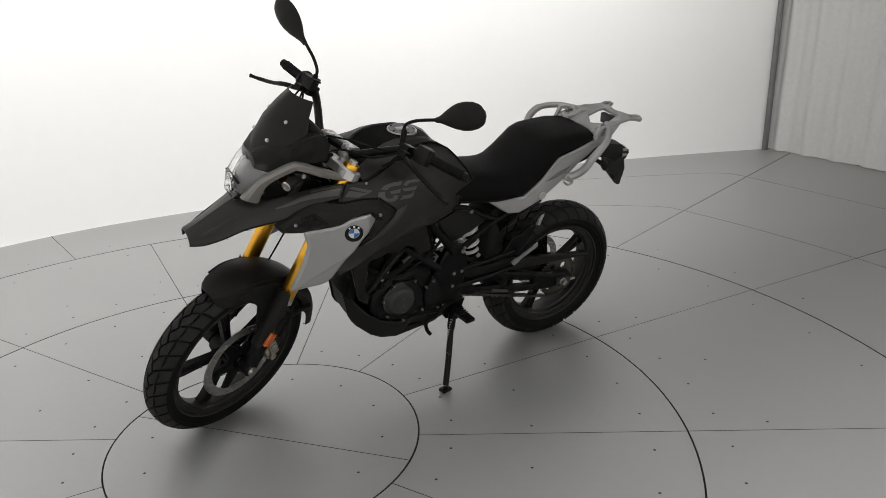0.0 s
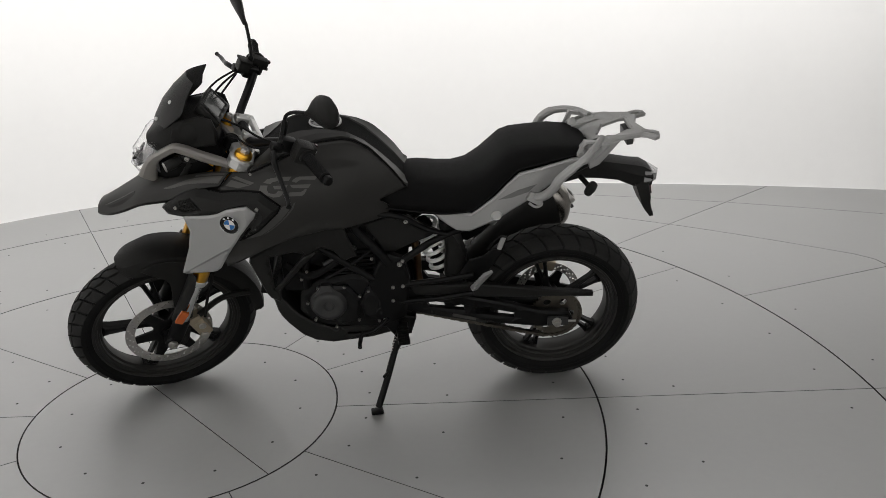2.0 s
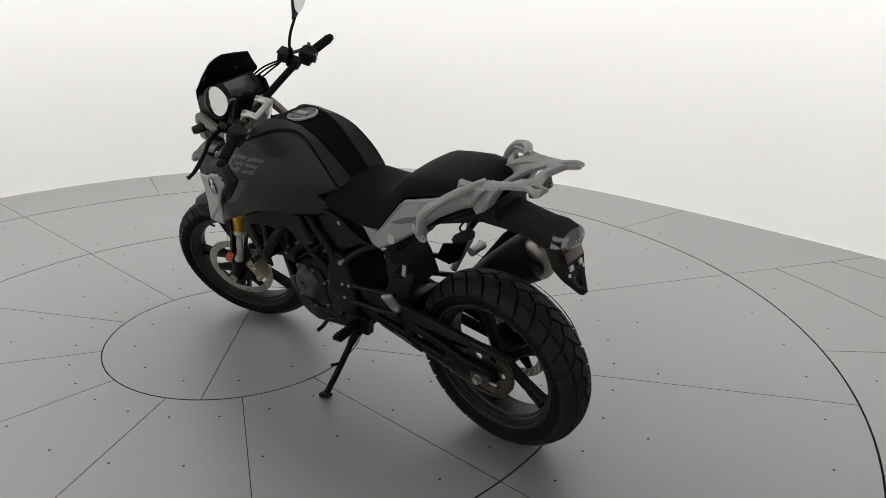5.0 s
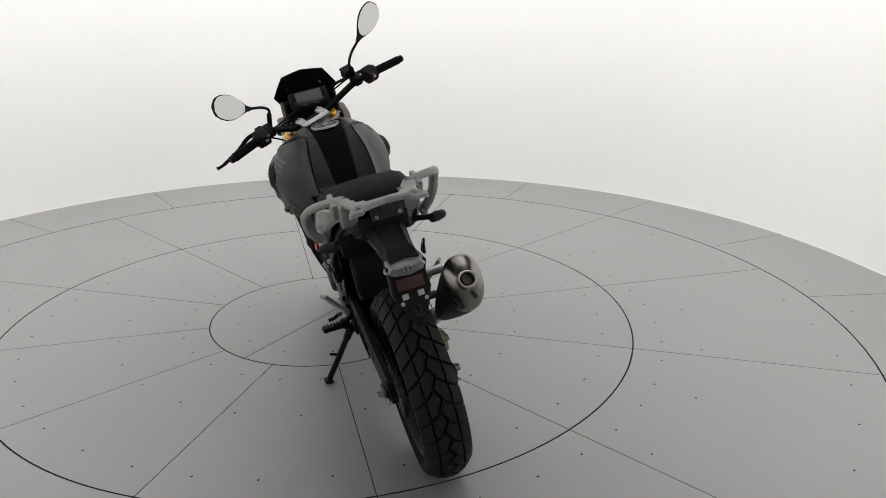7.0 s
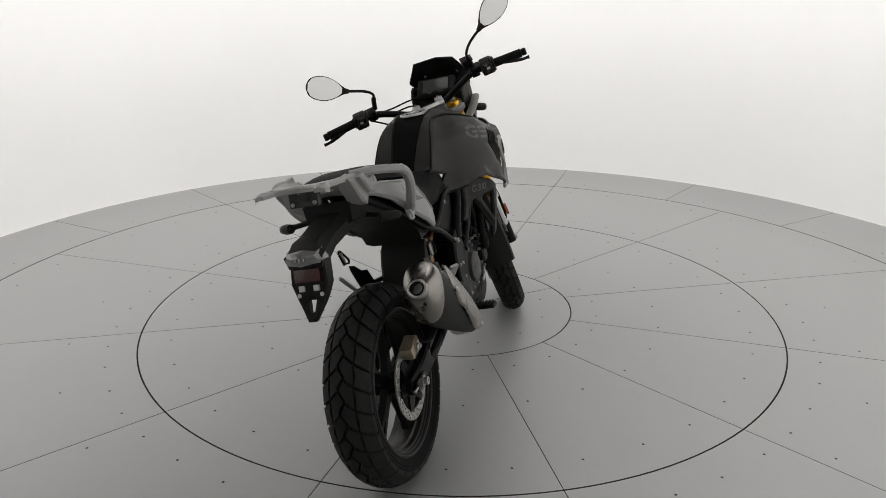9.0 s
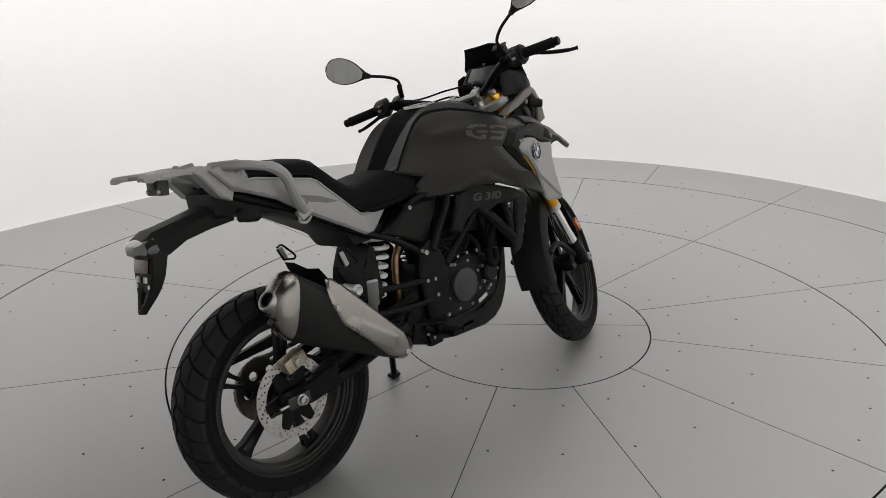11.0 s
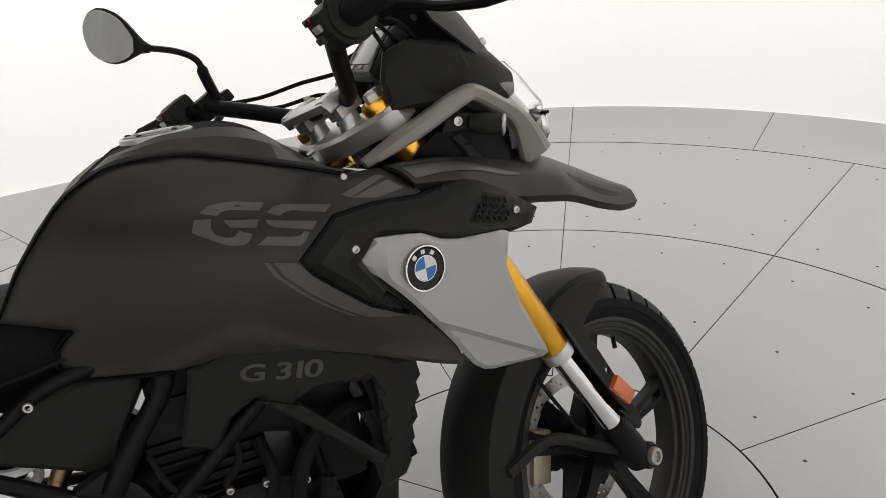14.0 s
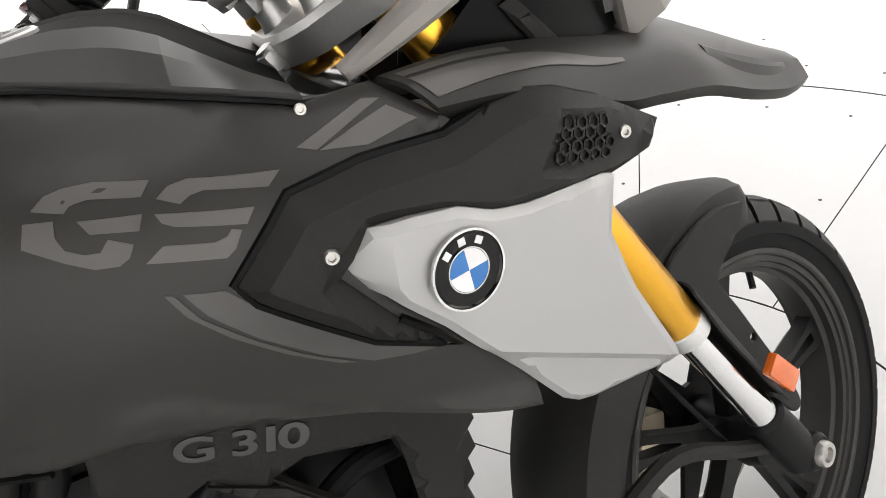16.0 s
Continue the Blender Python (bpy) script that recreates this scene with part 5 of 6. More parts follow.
# tail boom, light and number plate hanger
TB = [(-0.06, 0.065, 0.935, 0.865), (-0.13, 0.058, 0.925, 0.858), (-0.20, 0.050, 0.912, 0.845), (-0.25, 0.048, 0.903, 0.822), (-0.285, 0.055, 0.898, 0.815), (-0.315, 0.058, 0.880, 0.826)]
rows = [[(x, -w, (zt + zl) / 2 + 0.01), (x, -w * 0.85, zl + 0.006), (x, 0, zl), (x, w * 0.85, zl + 0.006), (x, w, (zt + zl) / 2 + 0.01), (x, w * 0.7, zt - 0.004), (x, 0, zt), (x, -w * 0.7, zt - 0.004)] for x, w, zt, zl in TB]
boom = part("tail_boom", grid_surface(rows, True, True), M_PLASTIC, BIKE, "black plastic tail boom")
rows = []
for x, w, z0, z1 in ((-0.296, 0.060, 0.838, 0.880), (-0.318, 0.060, 0.840, 0.876), (-0.338, 0.050, 0.846, 0.868), (-0.345, 0.03, 0.852, 0.864)):
    rows.append([(x + 0.012 * (y / w) ** 2, y, z) for y, z in ((-w, z0 + 0.01), (-w * 0.8, z0), (0, z0 - 0.004), (w * 0.8, z0), (w, z0 + 0.01), (w * 0.8, z1), (0, z1 + 0.004), (-w * 0.8, z1))])
tl = part("tail_light", grid_surface(rows, True, True), M_LENS, BIKE, "clear tail light lens", sharp=25)
for k in range(7):
    part("tail_light_rib", box((-0.336 + 0.0016 * (k - 3) ** 2, 0.012 * (k - 3), 0.858), (0.008, 0.002, 0.022), 0.0005), M_ALU, tl)
hang = [(-0.055, 0.0), (0.055, 0.0), (0.060, -0.06), (0.045, -0.10), (0.012, -0.175), (-0.012, -0.175), (-0.045, -0.10), (-0.060, -0.06)]
HM = Matrix.Translation((-0.298, 0, 0.845)) @ Matrix(((0, 0.22, -0.975, 0), (1, 0, 0, 0), (0, 0.975, 0.22, 0), (0, 0, 0, 1)))
hole = [(-0.014, -0.105), (0.014, -0.105), (0.007, -0.145), (-0.007, -0.145)]
pl = part("plate_hanger", moved(slab([(a * 0.92, b) for a, b in hang], [hole], lambda u, v, d: (u, v, 0.006 - d), lambda u, v: (u, v, -0.034 - 0.16 * (v + 0.03)), 0.02, 0.004, 0.003), HM), M_PLASTIC, BIKE, "black number plate hanger, no plate")
part("rear_reflector", moved(box((0, -0.038, 0.010), (0.078, 0.036, 0.008), 0.003), HM), M_RED, pl, "dark red rear reflector")
for k in (-1, 1):
    part("plate_bracket", moved(box((0.022 * k, -0.072, 0.009), (0.018, 0.016, 0.006), 0.002), HM), M_ALU, pl)
    part("hanger_slot", moved(turned((0.034 * k, -0.09, 0.004), (0.034 * k, -0.09, 0.0075), [(0.006, 0), (0.006, 1)], 12), HM), M_ALU, pl)
    ri = part("rear_indicator", merge(turned((-0.06, k * 0.09, 0.895), (-0.078, k * 0.155, 0.888), [(0.009, 0), (0.008, 0.7), (0.011, 1)], 12), turned((-0.096, k * 0.140, 0.890), (-0.060, k * 0.196, 0.883), [(0.004, 0), (0.014, 0.1), (0.016, 0.45), (0.013, 0.85), (0.005, 1)], 16)), M_PLASTIC, BIKE, "black rear indicator")

# luggage rack: a cast deck with openings and two grab rails
deck = [(-0.305, -0.075), (-0.300, -0.105), (-0.285, -0.110), (-0.245, -0.092), (-0.17, -0.105), (-0.075, -0.135), (-0.045, -0.130), (-0.05, -0.085), (-0.09, -0.060), (-0.10, 0.0), (-0.09, 0.060), (-0.05, 0.085), (-0.045, 0.130), (-0.075, 0.135),
        (-0.17, 0.105), (-0.245, 0.092), (-0.285, 0.110), (-0.300, 0.105), (-0.305, 0.075), (-0.270, 0.060), (-0.250, 0.0), (-0.270, -0.060)]
hs = [[(-0.155, -0.055), (-0.225, -0.045), (-0.225, 0.045), (-0.155, 0.055), (-0.125, 0.0)], [(-0.075, 0.085), (-0.068, 0.118), (-0.10, 0.115), (-0.135, 0.092)], [(-0.075, -0.085), (-0.135, -0.092), (-0.10, -0.115), (-0.068, -0.118)],
      [(-0.252, 0.078), (-0.285, 0.092), (-0.288, 0.080), (-0.262, 0.070)], [(-0.252, -0.078), (-0.262, -0.070), (-0.288, -0.080), (-0.285, -0.092)]]
zf = lambda x, y: 1.036 - 0.42 * max(0, x + 0.21) * (1 - ease((abs(y) - 0.055) / 0.04)) + 0.10 * min(0, x + 0.20) * -0.4 - 0.35 * max(0, x + 0.11) - 0.6 * max(0, abs(y) - 0.10)
rack = part("luggage_rack", slab(deck, hs, lambda x, y, d: (x, y, zf(x, y) - d), lambda x, y: (x, y, zf(x, y) - 0.015), 0.016, 0.005, 0.005), M_RACK, BIKE, "cast silver luggage rack with openings", sharp=30)
for s in (-1, 1):
    low = 0.028 if s > 0 else 0.0
    rail = bend([(-0.12, s * 0.095, 1.026), (-0.085, s * 0.150, 1.024 - low * 0.2), (-0.045, s * 0.190, 1.014 - low * 0.5), (0.000, s * 0.204, 0.999 - low), (0.032, s * 0.205, 0.968 - low), (0.046, s * 0.199, 0.932 - low * 0.8), (0.068, s * 0.183, 0.892 - low * 0.5), (0.092, s * 0.168, 0.864)], 5)
    part("grab_rail", tube(rail, [0.0125] * 14 + [0.0150] * (len(rail) - 14), 10), M_RACK, rack, "cast grab rail")
    part("rail_foot", box((0.096, s * 0.164, 0.860), (0.05, 0.02, 0.032), 0.006, (0, -28, 0)), M_RACK, rack)
    part("luggage_hook", tube(bend([(0.078, s * 0.163, 0.858), (0.074, s * 0.166, 0.836), (0.094, s * 0.166, 0.829), (0.114, s * 0.163, 0.842)], 4), 0.0045, 8), M_RACK, rack)
    part("rack_pod", slab([(-0.035, 0.985), (-0.055, 1.035), (-0.10, 1.030), (-0.14, 1.02), (-0.09, 0.965), (-0.05, 0.955)], [[(-0.058, 1.005), (-0.065, 1.022), (-0.105, 1.015), (-0.08, 0.995)]], lambda x, z, d: (x, s * (0.136 - d), z), lambda x, z: (x, s * 0.118, z), 0.02, 0.005, 0.005), M_RACK, rack)
    part("rack_leg", slab([(-0.045, 0.995), (-0.135, 1.022), (-0.175, 1.024), (-0.115, 0.945), (-0.085, 0.930), (-0.070, 0.965)], [], lambda x, z, d: (x, s * (0.118 - d), z), lambda x, z: (x, s * 0.070, z), 0.02, 0.005, 0.005), M_RACK, rack)

bracket = part("rack_bracket", merge(box((-0.225, 0, 0.996), (0.022, 0.088, 0.040), 0.004, (0, 8, 0)), box((-0.237, 0, 1.004), (0.012, 0.030, 0.022), 0.003)), M_COVER, rack, "dark grey bracket under the rack's end")
for k in (-1, 1):
    bolt((0, 0, 0), 1, bracket, 0.006, 0.005, None, Matrix.Translation((-0.237, k * 0.033, 0.988)) @ Matrix.Rotation(radians(90), 4, "Z"))

# frame ----------------------------------------------------------------------
for s in (-1, 1):
    for nm, r, pts in (("frame_tube", 0.017, [(1.02, 0.045, 0.93), (0.86, 0.11, 0.86), (0.70, 0.125, 0.79), (0.672, 0.125, 0.735), (0.585, 0.13, 0.60)]),
                       ("frame_tube", 0.013, [(1.02, 0.045, 0.86), (0.93, 0.10, 0.76), (0.83, 0.125, 0.69), (0.71, 0.13, 0.595), (0.64, 0.13, 0.54)]),
                       ("frame_tube", 0.012, [(0.83, 0.125, 0.69), (0.86, 0.12, 0.60), (0.87, 0.10, 0.50)]),
                       ("subframe_tube", 0.012, [(0.545, 0.125, 0.600), (0.42, 0.122, 0.685), (0.30, 0.12, 0.745), (0.10, 0.115, 0.86), (-0.08, 0.10, 0.945)]),
                       ("subframe_tube", 0.011, [(0.60, 0.122, 0.800), (0.52, 0.122, 0.785), (0.44, 0.122, 0.735), (0.37, 0.122, 0.705)])):
        part(nm, tube(bend([(x, s * y, z) for x, y, z in pts], 4), r, 12), M_DARK, BIKE)
    piv = [(0.62, 0.60), (0.585, 0.635), (0.535, 0.615), (0.515, 0.53), (0.525, 0.44), (0.535, 0.375), (0.60, 0.345), (0.645, 0.38), (0.63, 0.45), (0.66, 0.52)]
    pv = part("pivot_plate", plate(piv, s * 0.105, s * 0.135, step=0.03, drop=0.006, edge=0.008), M_DARK, BIKE, "black frame pivot plate")
    for x, z in ((0.538, 0.61), (0.541, 0.508), (0.575, 0.505), (0.577, 0.45), (0.61, 0.37)):
        bolt((x, s * 0.134, z), s, pv, 0.0065, 0.006)
    # battery side cover
    cov = [(0.60, 0.778), (0.655, 0.77), (0.60, 0.635), (0.565, 0.63), (0.44, 0.69), (0.41, 0.715), (0.50, 0.78)]
    cv = part("side_cover", plate(cov, s * 0.09, s * 0.112, step=0.03, drop=0.005, edge=0.007), M_PLASTIC, BIKE, "matte black side cover")
    bolt((0.505, s * 0.128, 0.772), s, cv, 0.0075, 0.006)
    bolt((0.548, s * 0.14, 0.602), s, cv, 0.009, 0.008)
    # panel under the tank with its triangular window and the radiator flank
    inf = [(0.688, 0.640), (0.715, 0.762), (0.80, 0.786), (0.87, 0.768), (0.97, 0.726), (1.030, 0.690), (1.034, 0.664), (1.026, 0.654), (1.029, 0.629), (1.019, 0.618), (1.021, 0.594), (1.011, 0.582), (1.012, 0.559), (1.001, 0.547), (1.002, 0.522), (0.990, 0.500), (0.952, 0.486), (0.945, 0.535), (0.80, 0.692), (0.762, 0.665), (0.735, 0.615)]
    if s > 0:
        inf = inf[:4] + [(0.960, 0.722), (1.024, 0.684), (1.028, 0.664), (1.009, 0.590), (0.994, 0.532), (0.982, 0.506)] + inf[16:]
    hol = [(0.852, 0.672), (0.885, 0.690), (0.962, 0.682), (0.965, 0.668), (0.965, 0.548), (0.957, 0.548)]
    yi = lambda x, z: 0.150 + 0.05 * min(1, max(0, (x - 0.75) / 0.2)) - 0.12 * max(0, 0.70 - z) * 1.2
    ip = part("lower_side_panel", slab(inf, [hol], lambda x, z, d: (x, s * (yi(x, z) - d), z), lambda x, z: (x, s * (yi(x, z) - 0.016), z), 0.02, 0.006, 0.006), M_PLASTIC, BIKE, "matte black panel under the tank", sharp=26)
    part("panel_rib", slab([(0.952, 0.54), (0.962, 0.55), (0.86, 0.665), (0.80, 0.692)], [], lambda x, z, d: (x, s * (yi(x, z) + 0.008 - d), z), lambda x, z: (x, s * yi(x, z), z), 0.02, 0.004, 0.004), M_PLASTIC, ip)
    # lettering under the tank
    for ch, at_ in () if s > 0 else (("G", 0.0), ("3", 0.049), ("1", 0.070), ("0", 0.0885)):
        cur = bpy.data.curves.new("letter", "FONT")
        cur.body, cur.size, cur.extrude, cur.shear, cur.offset = ch, 0.040, 0.0006, 0.22, 0.0009
        tmp = new("letter_curve", cur)
        bpy.context.view_layer.update()
        me = bpy.data.meshes.new_from_object(tmp)
        scene.collection.objects.unlink(tmp)
        bpy.data.objects.remove(tmp)
        bm = bmesh.new()
        bm.from_mesh(me)
        bpy.data.meshes.remove(me)
        for v in bm.verts:
            u, w, h = v.co.x * 1.3 + at_, v.co.y, v.co.z
            x = 0.780 + u if s < 0 else 0.908 - u
            z = 0.728 + w * 0.95 - 0.16 * (x - 0.778)
            v.co = (x, s * (yi(x, z) + 0.0012 + h), z)
        part("letter", bm, M_DECAL2, ip, "grey letter")

# radiator between the flanks
rad = part("radiator", box((0.985, 0, 0.60), (0.035, 0.27, 0.20), 0.006, (0, -12, 0)), M_DARK, BIKE, "black radiator core")
for k in range(14):
    part("radiator_fin", box((0.991, 0, 0.515 + 0.0125 * k), (0.036, 0.262, 0.0025), 0.0, (0, -12, 0)), M_ENGINE, rad)

# engine -----------------------------------------------------------------------
case = [(0.50, 0.36), (0.56, 0.30), (0.72, 0.315), (0.86, 0.33), (0.905, 0.40), (0.895, 0.47), (0.83, 0.52), (0.72, 0.54), (0.62, 0.53), (0.53, 0.47)]
eng = part("engine_case", plate(case, -0.105, 0.105, step=0.04, drop=0.012, edge=0.014), M_ENGINE, BIKE, "dark cast engine crankcase")
cyl = [(0.655, 0.525), (0.79, 0.525), (0.80, 0.60), (0.785, 0.70), (0.66, 0.70), (0.635, 0.62)]
part("cylinder", plate(cyl, -0.085, 0.085, step=0.04, drop=0.008, edge=0.01), M_ENGINE, eng)
for k in range(6):
    part("cooling_rib", box((0.72, 0, 0.545 + 0.017 * k), (0.165, 0.19, 0.005), 0.001, (0, 0, 0)), M_ENGINE, eng)
part("valve_cover", plate([(0.65, 0.69), (0.79, 0.69), (0.80, 0.725), (0.76, 0.755), (0.68, 0.755), (0.645, 0.725)], -0.075, 0.075, step=0.03, drop=0.01, edge=0.012), M_ENGINE, eng)
# right: clutch cover with its round lid
cc = part("clutch_cover", plate([(0.60, 0.37), (0.64, 0.345), (0.74, 0.345), (0.82, 0.38), (0.865, 0.42), (0.875, 0.50), (0.82, 0.535), (0.74, 0.54), (0.66, 0.525), (0.61, 0.465)], -0.10, -0.128, step=0.025, drop=0.008, edge=0.01), M_ENGINE, eng)
lid = part("clutch_lid", lathe([(0.001, -0.144), (0.052, -0.144), (0.058, -0.141), (0.060, -0.128), (0.068, -0.127), (0.070, -0.12)], 48, (0.708, 0, 0.445)), M_COVER, eng, "round grey engine cover", sharp=30)
part("lid_bar", box((0.708, -0.1445, 0.452), (0.06, 0.002, 0.014), 0.0006), M_COVER, eng)
for a in range(20, 380, 45):
    x, z = 0.708 + 0.083 * math.cos(radians(a)), 0.445 + 0.083 * math.sin(radians(a))
    bolt((x, -0.126, z), -1, eng, 0.0055, 0.007)
wp = part("water_pump", lathe([(0.001, -0.150), (0.026, -0.150), (0.034, -0.144), (0.036, -0.12)], 28, (0.838, 0, 0.455)), M_ENGINE, eng)
for x, z in ((0.802, 0.485), (0.868, 0.486), (0.877, 0.455), (0.862, 0.425), (0.83, 0.408), (0.80, 0.43), (0.815, 0.40), (0.845, 0.53), (0.787, 0.545), (0.735, 0.552), (0.69, 0.55), (0.655, 0.53)):
    bolt((x, -0.130, z), -1, eng, 0.0062, 0.012)
for c, r, mt in (([(0.975, -0.10, 0.600), (0.915, -0.132, 0.618), (0.862, -0.150, 0.592), (0.832, -0.156, 0.540), (0.826, -0.157, 0.500), (0.842, -0.156, 0.482), (0.864, -0.152, 0.494), (0.876, -0.146, 0.530)], 0.0125, M_RUBBER), ([(0.79, -0.10, 0.60), (0.800, -0.13, 0.56), (0.792, -0.140, 0.525)], 0.010, M_RUBBER),
                 ([(0.74, -0.10, 0.66), (0.76, -0.13, 0.60), (0.73, -0.135, 0.56)], 0.006, M_RUBBER), ([(0.70, 0.11, 0.66), (0.78, 0.13, 0.60), (0.86, 0.125, 0.56), (0.93, 0.11, 0.60)], 0.013, M_RUBBER),
                 ([(0.64, -0.11, 0.63), (0.66, -0.13, 0.58), (0.70, -0.13, 0.55)], 0.005, M_RUBBER), ([(0.62, 0.11, 0.66), (0.70, 0.135, 0.61), (0.80, 0.13, 0.55)], 0.006, M_RUBBER)):
    part("hose", tube(bend(c), r, 10), mt, eng)
# made-up boxes that keep bright floor from showing through the engine gaps
part("airbox", merge(box((0.86, 0, 0.655), (0.17, 0.22, 0.13), 0.02, (0, 18, 0)), box((0.90, 0, 0.55), (0.10, 0.20, 0.14), 0.02)), M_DARK, BIKE, "black block added to darken the gaps behind the lower panels")
part("throttle_body", turned((0.80, 0, 0.66), (0.90, 0, 0.70), [(0.03, 0), (0.034, 0.3), (0.026, 0.5), (0.034, 0.8), (0.03, 1)], 20), M_DARK, eng)
part("sensor_plate", box((0.775, -0.145, 0.378), (0.05, 0.006, 0.014), 0.003, (0, -18, 0)), M_ALU, eng)
# left: generator cover and sprocket cover
part("generator_cover", plate([(0.70, 0.36), (0.76, 0.345), (0.85, 0.385), (0.865, 0.46), (0.82, 0.51), (0.73, 0.505), (0.69, 0.45)], 0.10, 0.122, step=0.025, drop=0.008, edge=0.01), M_ENGINE, eng)
part("generator_lid", lathe([(0.001, 0.136), (0.015, 0.136), (0.019, 0.142), (0.036, 0.146), (0.048, 0.144), (0.055, 0.138), (0.059, 0.124), (0.067, 0.118)], 40, (0.798, 0, 0.437)), M_COVER, eng, "round grey generator cover", sharp=40)
part("generator_hump", plate([(0.752, 0.47), (0.79, 0.515), (0.82, 0.515), (0.85, 0.47), (0.80, 0.44)], 0.10, 0.130, step=0.02, drop=0.006, edge=0.007), M_COVER, eng)
part("sprocket_cover", plate([(0.545, 0.40), (0.60, 0.355), (0.68, 0.365), (0.69, 0.44), (0.66, 0.505), (0.59, 0.50)], 0.10, 0.130, step=0.025, drop=0.008, edge=0.01), M_ENGINE, eng)
for x, z in ((0.70, 0.37), (0.69, 0.47), (0.74, 0.51), (0.83, 0.51), (0.87, 0.45), (0.85, 0.38), (0.78, 0.345), (0.59, 0.49), (0.66, 0.49), (0.56, 0.405), (0.63, 0.362), (0.88, 0.55), (0.86, 0.58), (0.64, 0.62), (0.70, 0.60), (0.76, 0.63)):
    bolt((x, 0.124, z), 1, eng, 0.0055, 0.010)
part("starter_motor", turned((0.72, 0.06, 0.575), (0.86, 0.06, 0.60), [(0.026, 0), (0.03, 0.05), (0.03, 0.9), (0.02, 1)], 20), M_DARK, eng)
part("cable_guide", turned((0.69, 0.12, 0.665), (0.80, 0.128, 0.605), [(0.009, 0), (0.012, 0.1), (0.012, 0.4), (0.008, 0.45), (0.009, 1)], 12), M_COVER, eng)
# skid plate
sk = [(1.010, 0.528), (1.004, 0.474), (0.992, 0.420), (0.986, 0.388), (0.974, 0.363), (0.955, 0.340), (0.905, 0.298), (0.862, 0.275), (0.80, 0.267), (0.66, 0.268), (0.56, 0.285), (0.545, 0.315), (0.64, 0.322), (0.80, 0.332), (0.86, 0.352), (0.915, 0.391), (0.962, 0.443), (0.985, 0.512)]
for s in (-1, 1):
    yk = lambda x: lerp([(0.54, 0.085), (0.8, 0.12), (0.91, 0.108), (0.978, 0.082), (1.01, 0.072)], x)
    part("skid_plate", slab(sk, [[(0.70, 0.288), (0.75, 0.292), (0.745, 0.300), (0.70, 0.297)]], lambda x, z, d: (x, s * (yk(x) - d), z), lambda x, z: (x, s * (yk(x) - 0.01), z), 0.03, 0.006, 0.005), M_PLASTIC, BIKE, "black plastic skid plate", sharp=28)
rows = [[(x, -yk(x) * 0.97, z), (x, 0, z - 0.006), (x, yk(x) * 0.97, z)] for x, z in ((1.004, 0.526), (0.998, 0.474), (0.986, 0.420), (0.980, 0.390), (0.968, 0.366), (0.950, 0.344), (0.902, 0.302), (0.860, 0.280), (0.80, 0.272), (0.66, 0.272), (0.56, 0.288))]
part("skid_pan", thick(grid_surface(rows), 0.006), M_PLASTIC, BIKE)

# swingarm, chain, shock -----------------------------------------------------------
for s in (-1, 1):
    arm = [(0.575, 0.425), (0.52, 0.475), (0.40, 0.455), (0.20, 0.400), (0.06, 0.355), (-0.045, 0.345), (-0.06, 0.315), (-0.04, 0.288), (0.05, 0.285), (0.25, 0.315), (0.45, 0.360), (0.55, 0.385)]
    hol = [[(0.47, 0.425), (0.33, 0.395), (0.33, 0.372), (0.45, 0.392)], [(0.29, 0.385), (0.15, 0.352), (0.15, 0.330), (0.29, 0.355)]]
    sw = part("swingarm_side", plate(arm, s * 0.086, s * 0.112, hol, step=0.03, drop=0.006, edge=0.008), M_DARK, BIKE, "black swingarm with triangular openings")
    part("axle_block", box((-0.005, s * 0.118, 0.316), (0.075, 0.012, 0.036), 0.004), M_COVER, sw)
    part("axle_nut", turned((0.0, s * 0.12, 0.316), (0.0, s * 0.142, 0.316), [(0.017, 0), (0.017, 0.35), (0.013, 0.4), (0.013, 0.95), (0.008, 1), (0.006, 0.8)], 12), M_STEEL, sw)
    part("adjuster", tube([(-0.07, s * 0.118, 0.312), (-0.03, s * 0.118, 0.314)], 0.005, 8), M_STEEL, sw)
    for z0, z1 in ((0.545, 0.525), (0.47, 0.455)):
        part("peg_hanger_tube", tube([(0.57, s * 0.125, z1 - 0.02), (0.42, s * 0.135, z0 - 0.02), (0.30, s * 0.14, z0)], 0.010, 10), M_DARK, BIKE)
    # rider's peg and its heel plate
    PM = Matrix.Translation((0.275, s * 0.183, 0.553)) @ Vector((-0.04, s * 0.065, 0.10)).to_track_quat("Y", "Z").to_matrix().to_4x4()
    pg = part("foot_peg", moved(merge(box((0, 0, 0), (0.034, 0.115, 0.012), 0.004), box((0, -0.065, 0), (0.022, 0.03, 0.02), 0.004)), PM), M_SILVER, BIKE, "folded-up aluminium foot peg")
    for k in range(7):
        part("peg_rib", moved(box((0, -0.045 + 0.015 * k, 0.006), (0.030, 0.004, 0.003), 0.0008), PM), M_SILVER, pg)
    part("heel_guard", plate([(0.36, 0.53), (0.315, 0.60), (0.27, 0.612), (0.225, 0.645), (0.195, 0.655), (0.202, 0.632), (0.225, 0.590), (0.25, 0.550), (0.30, 0.52)], s * 0.128, s * 0.136, step=0.03, drop=0.002, edge=0.003), M_DARK, BIKE)
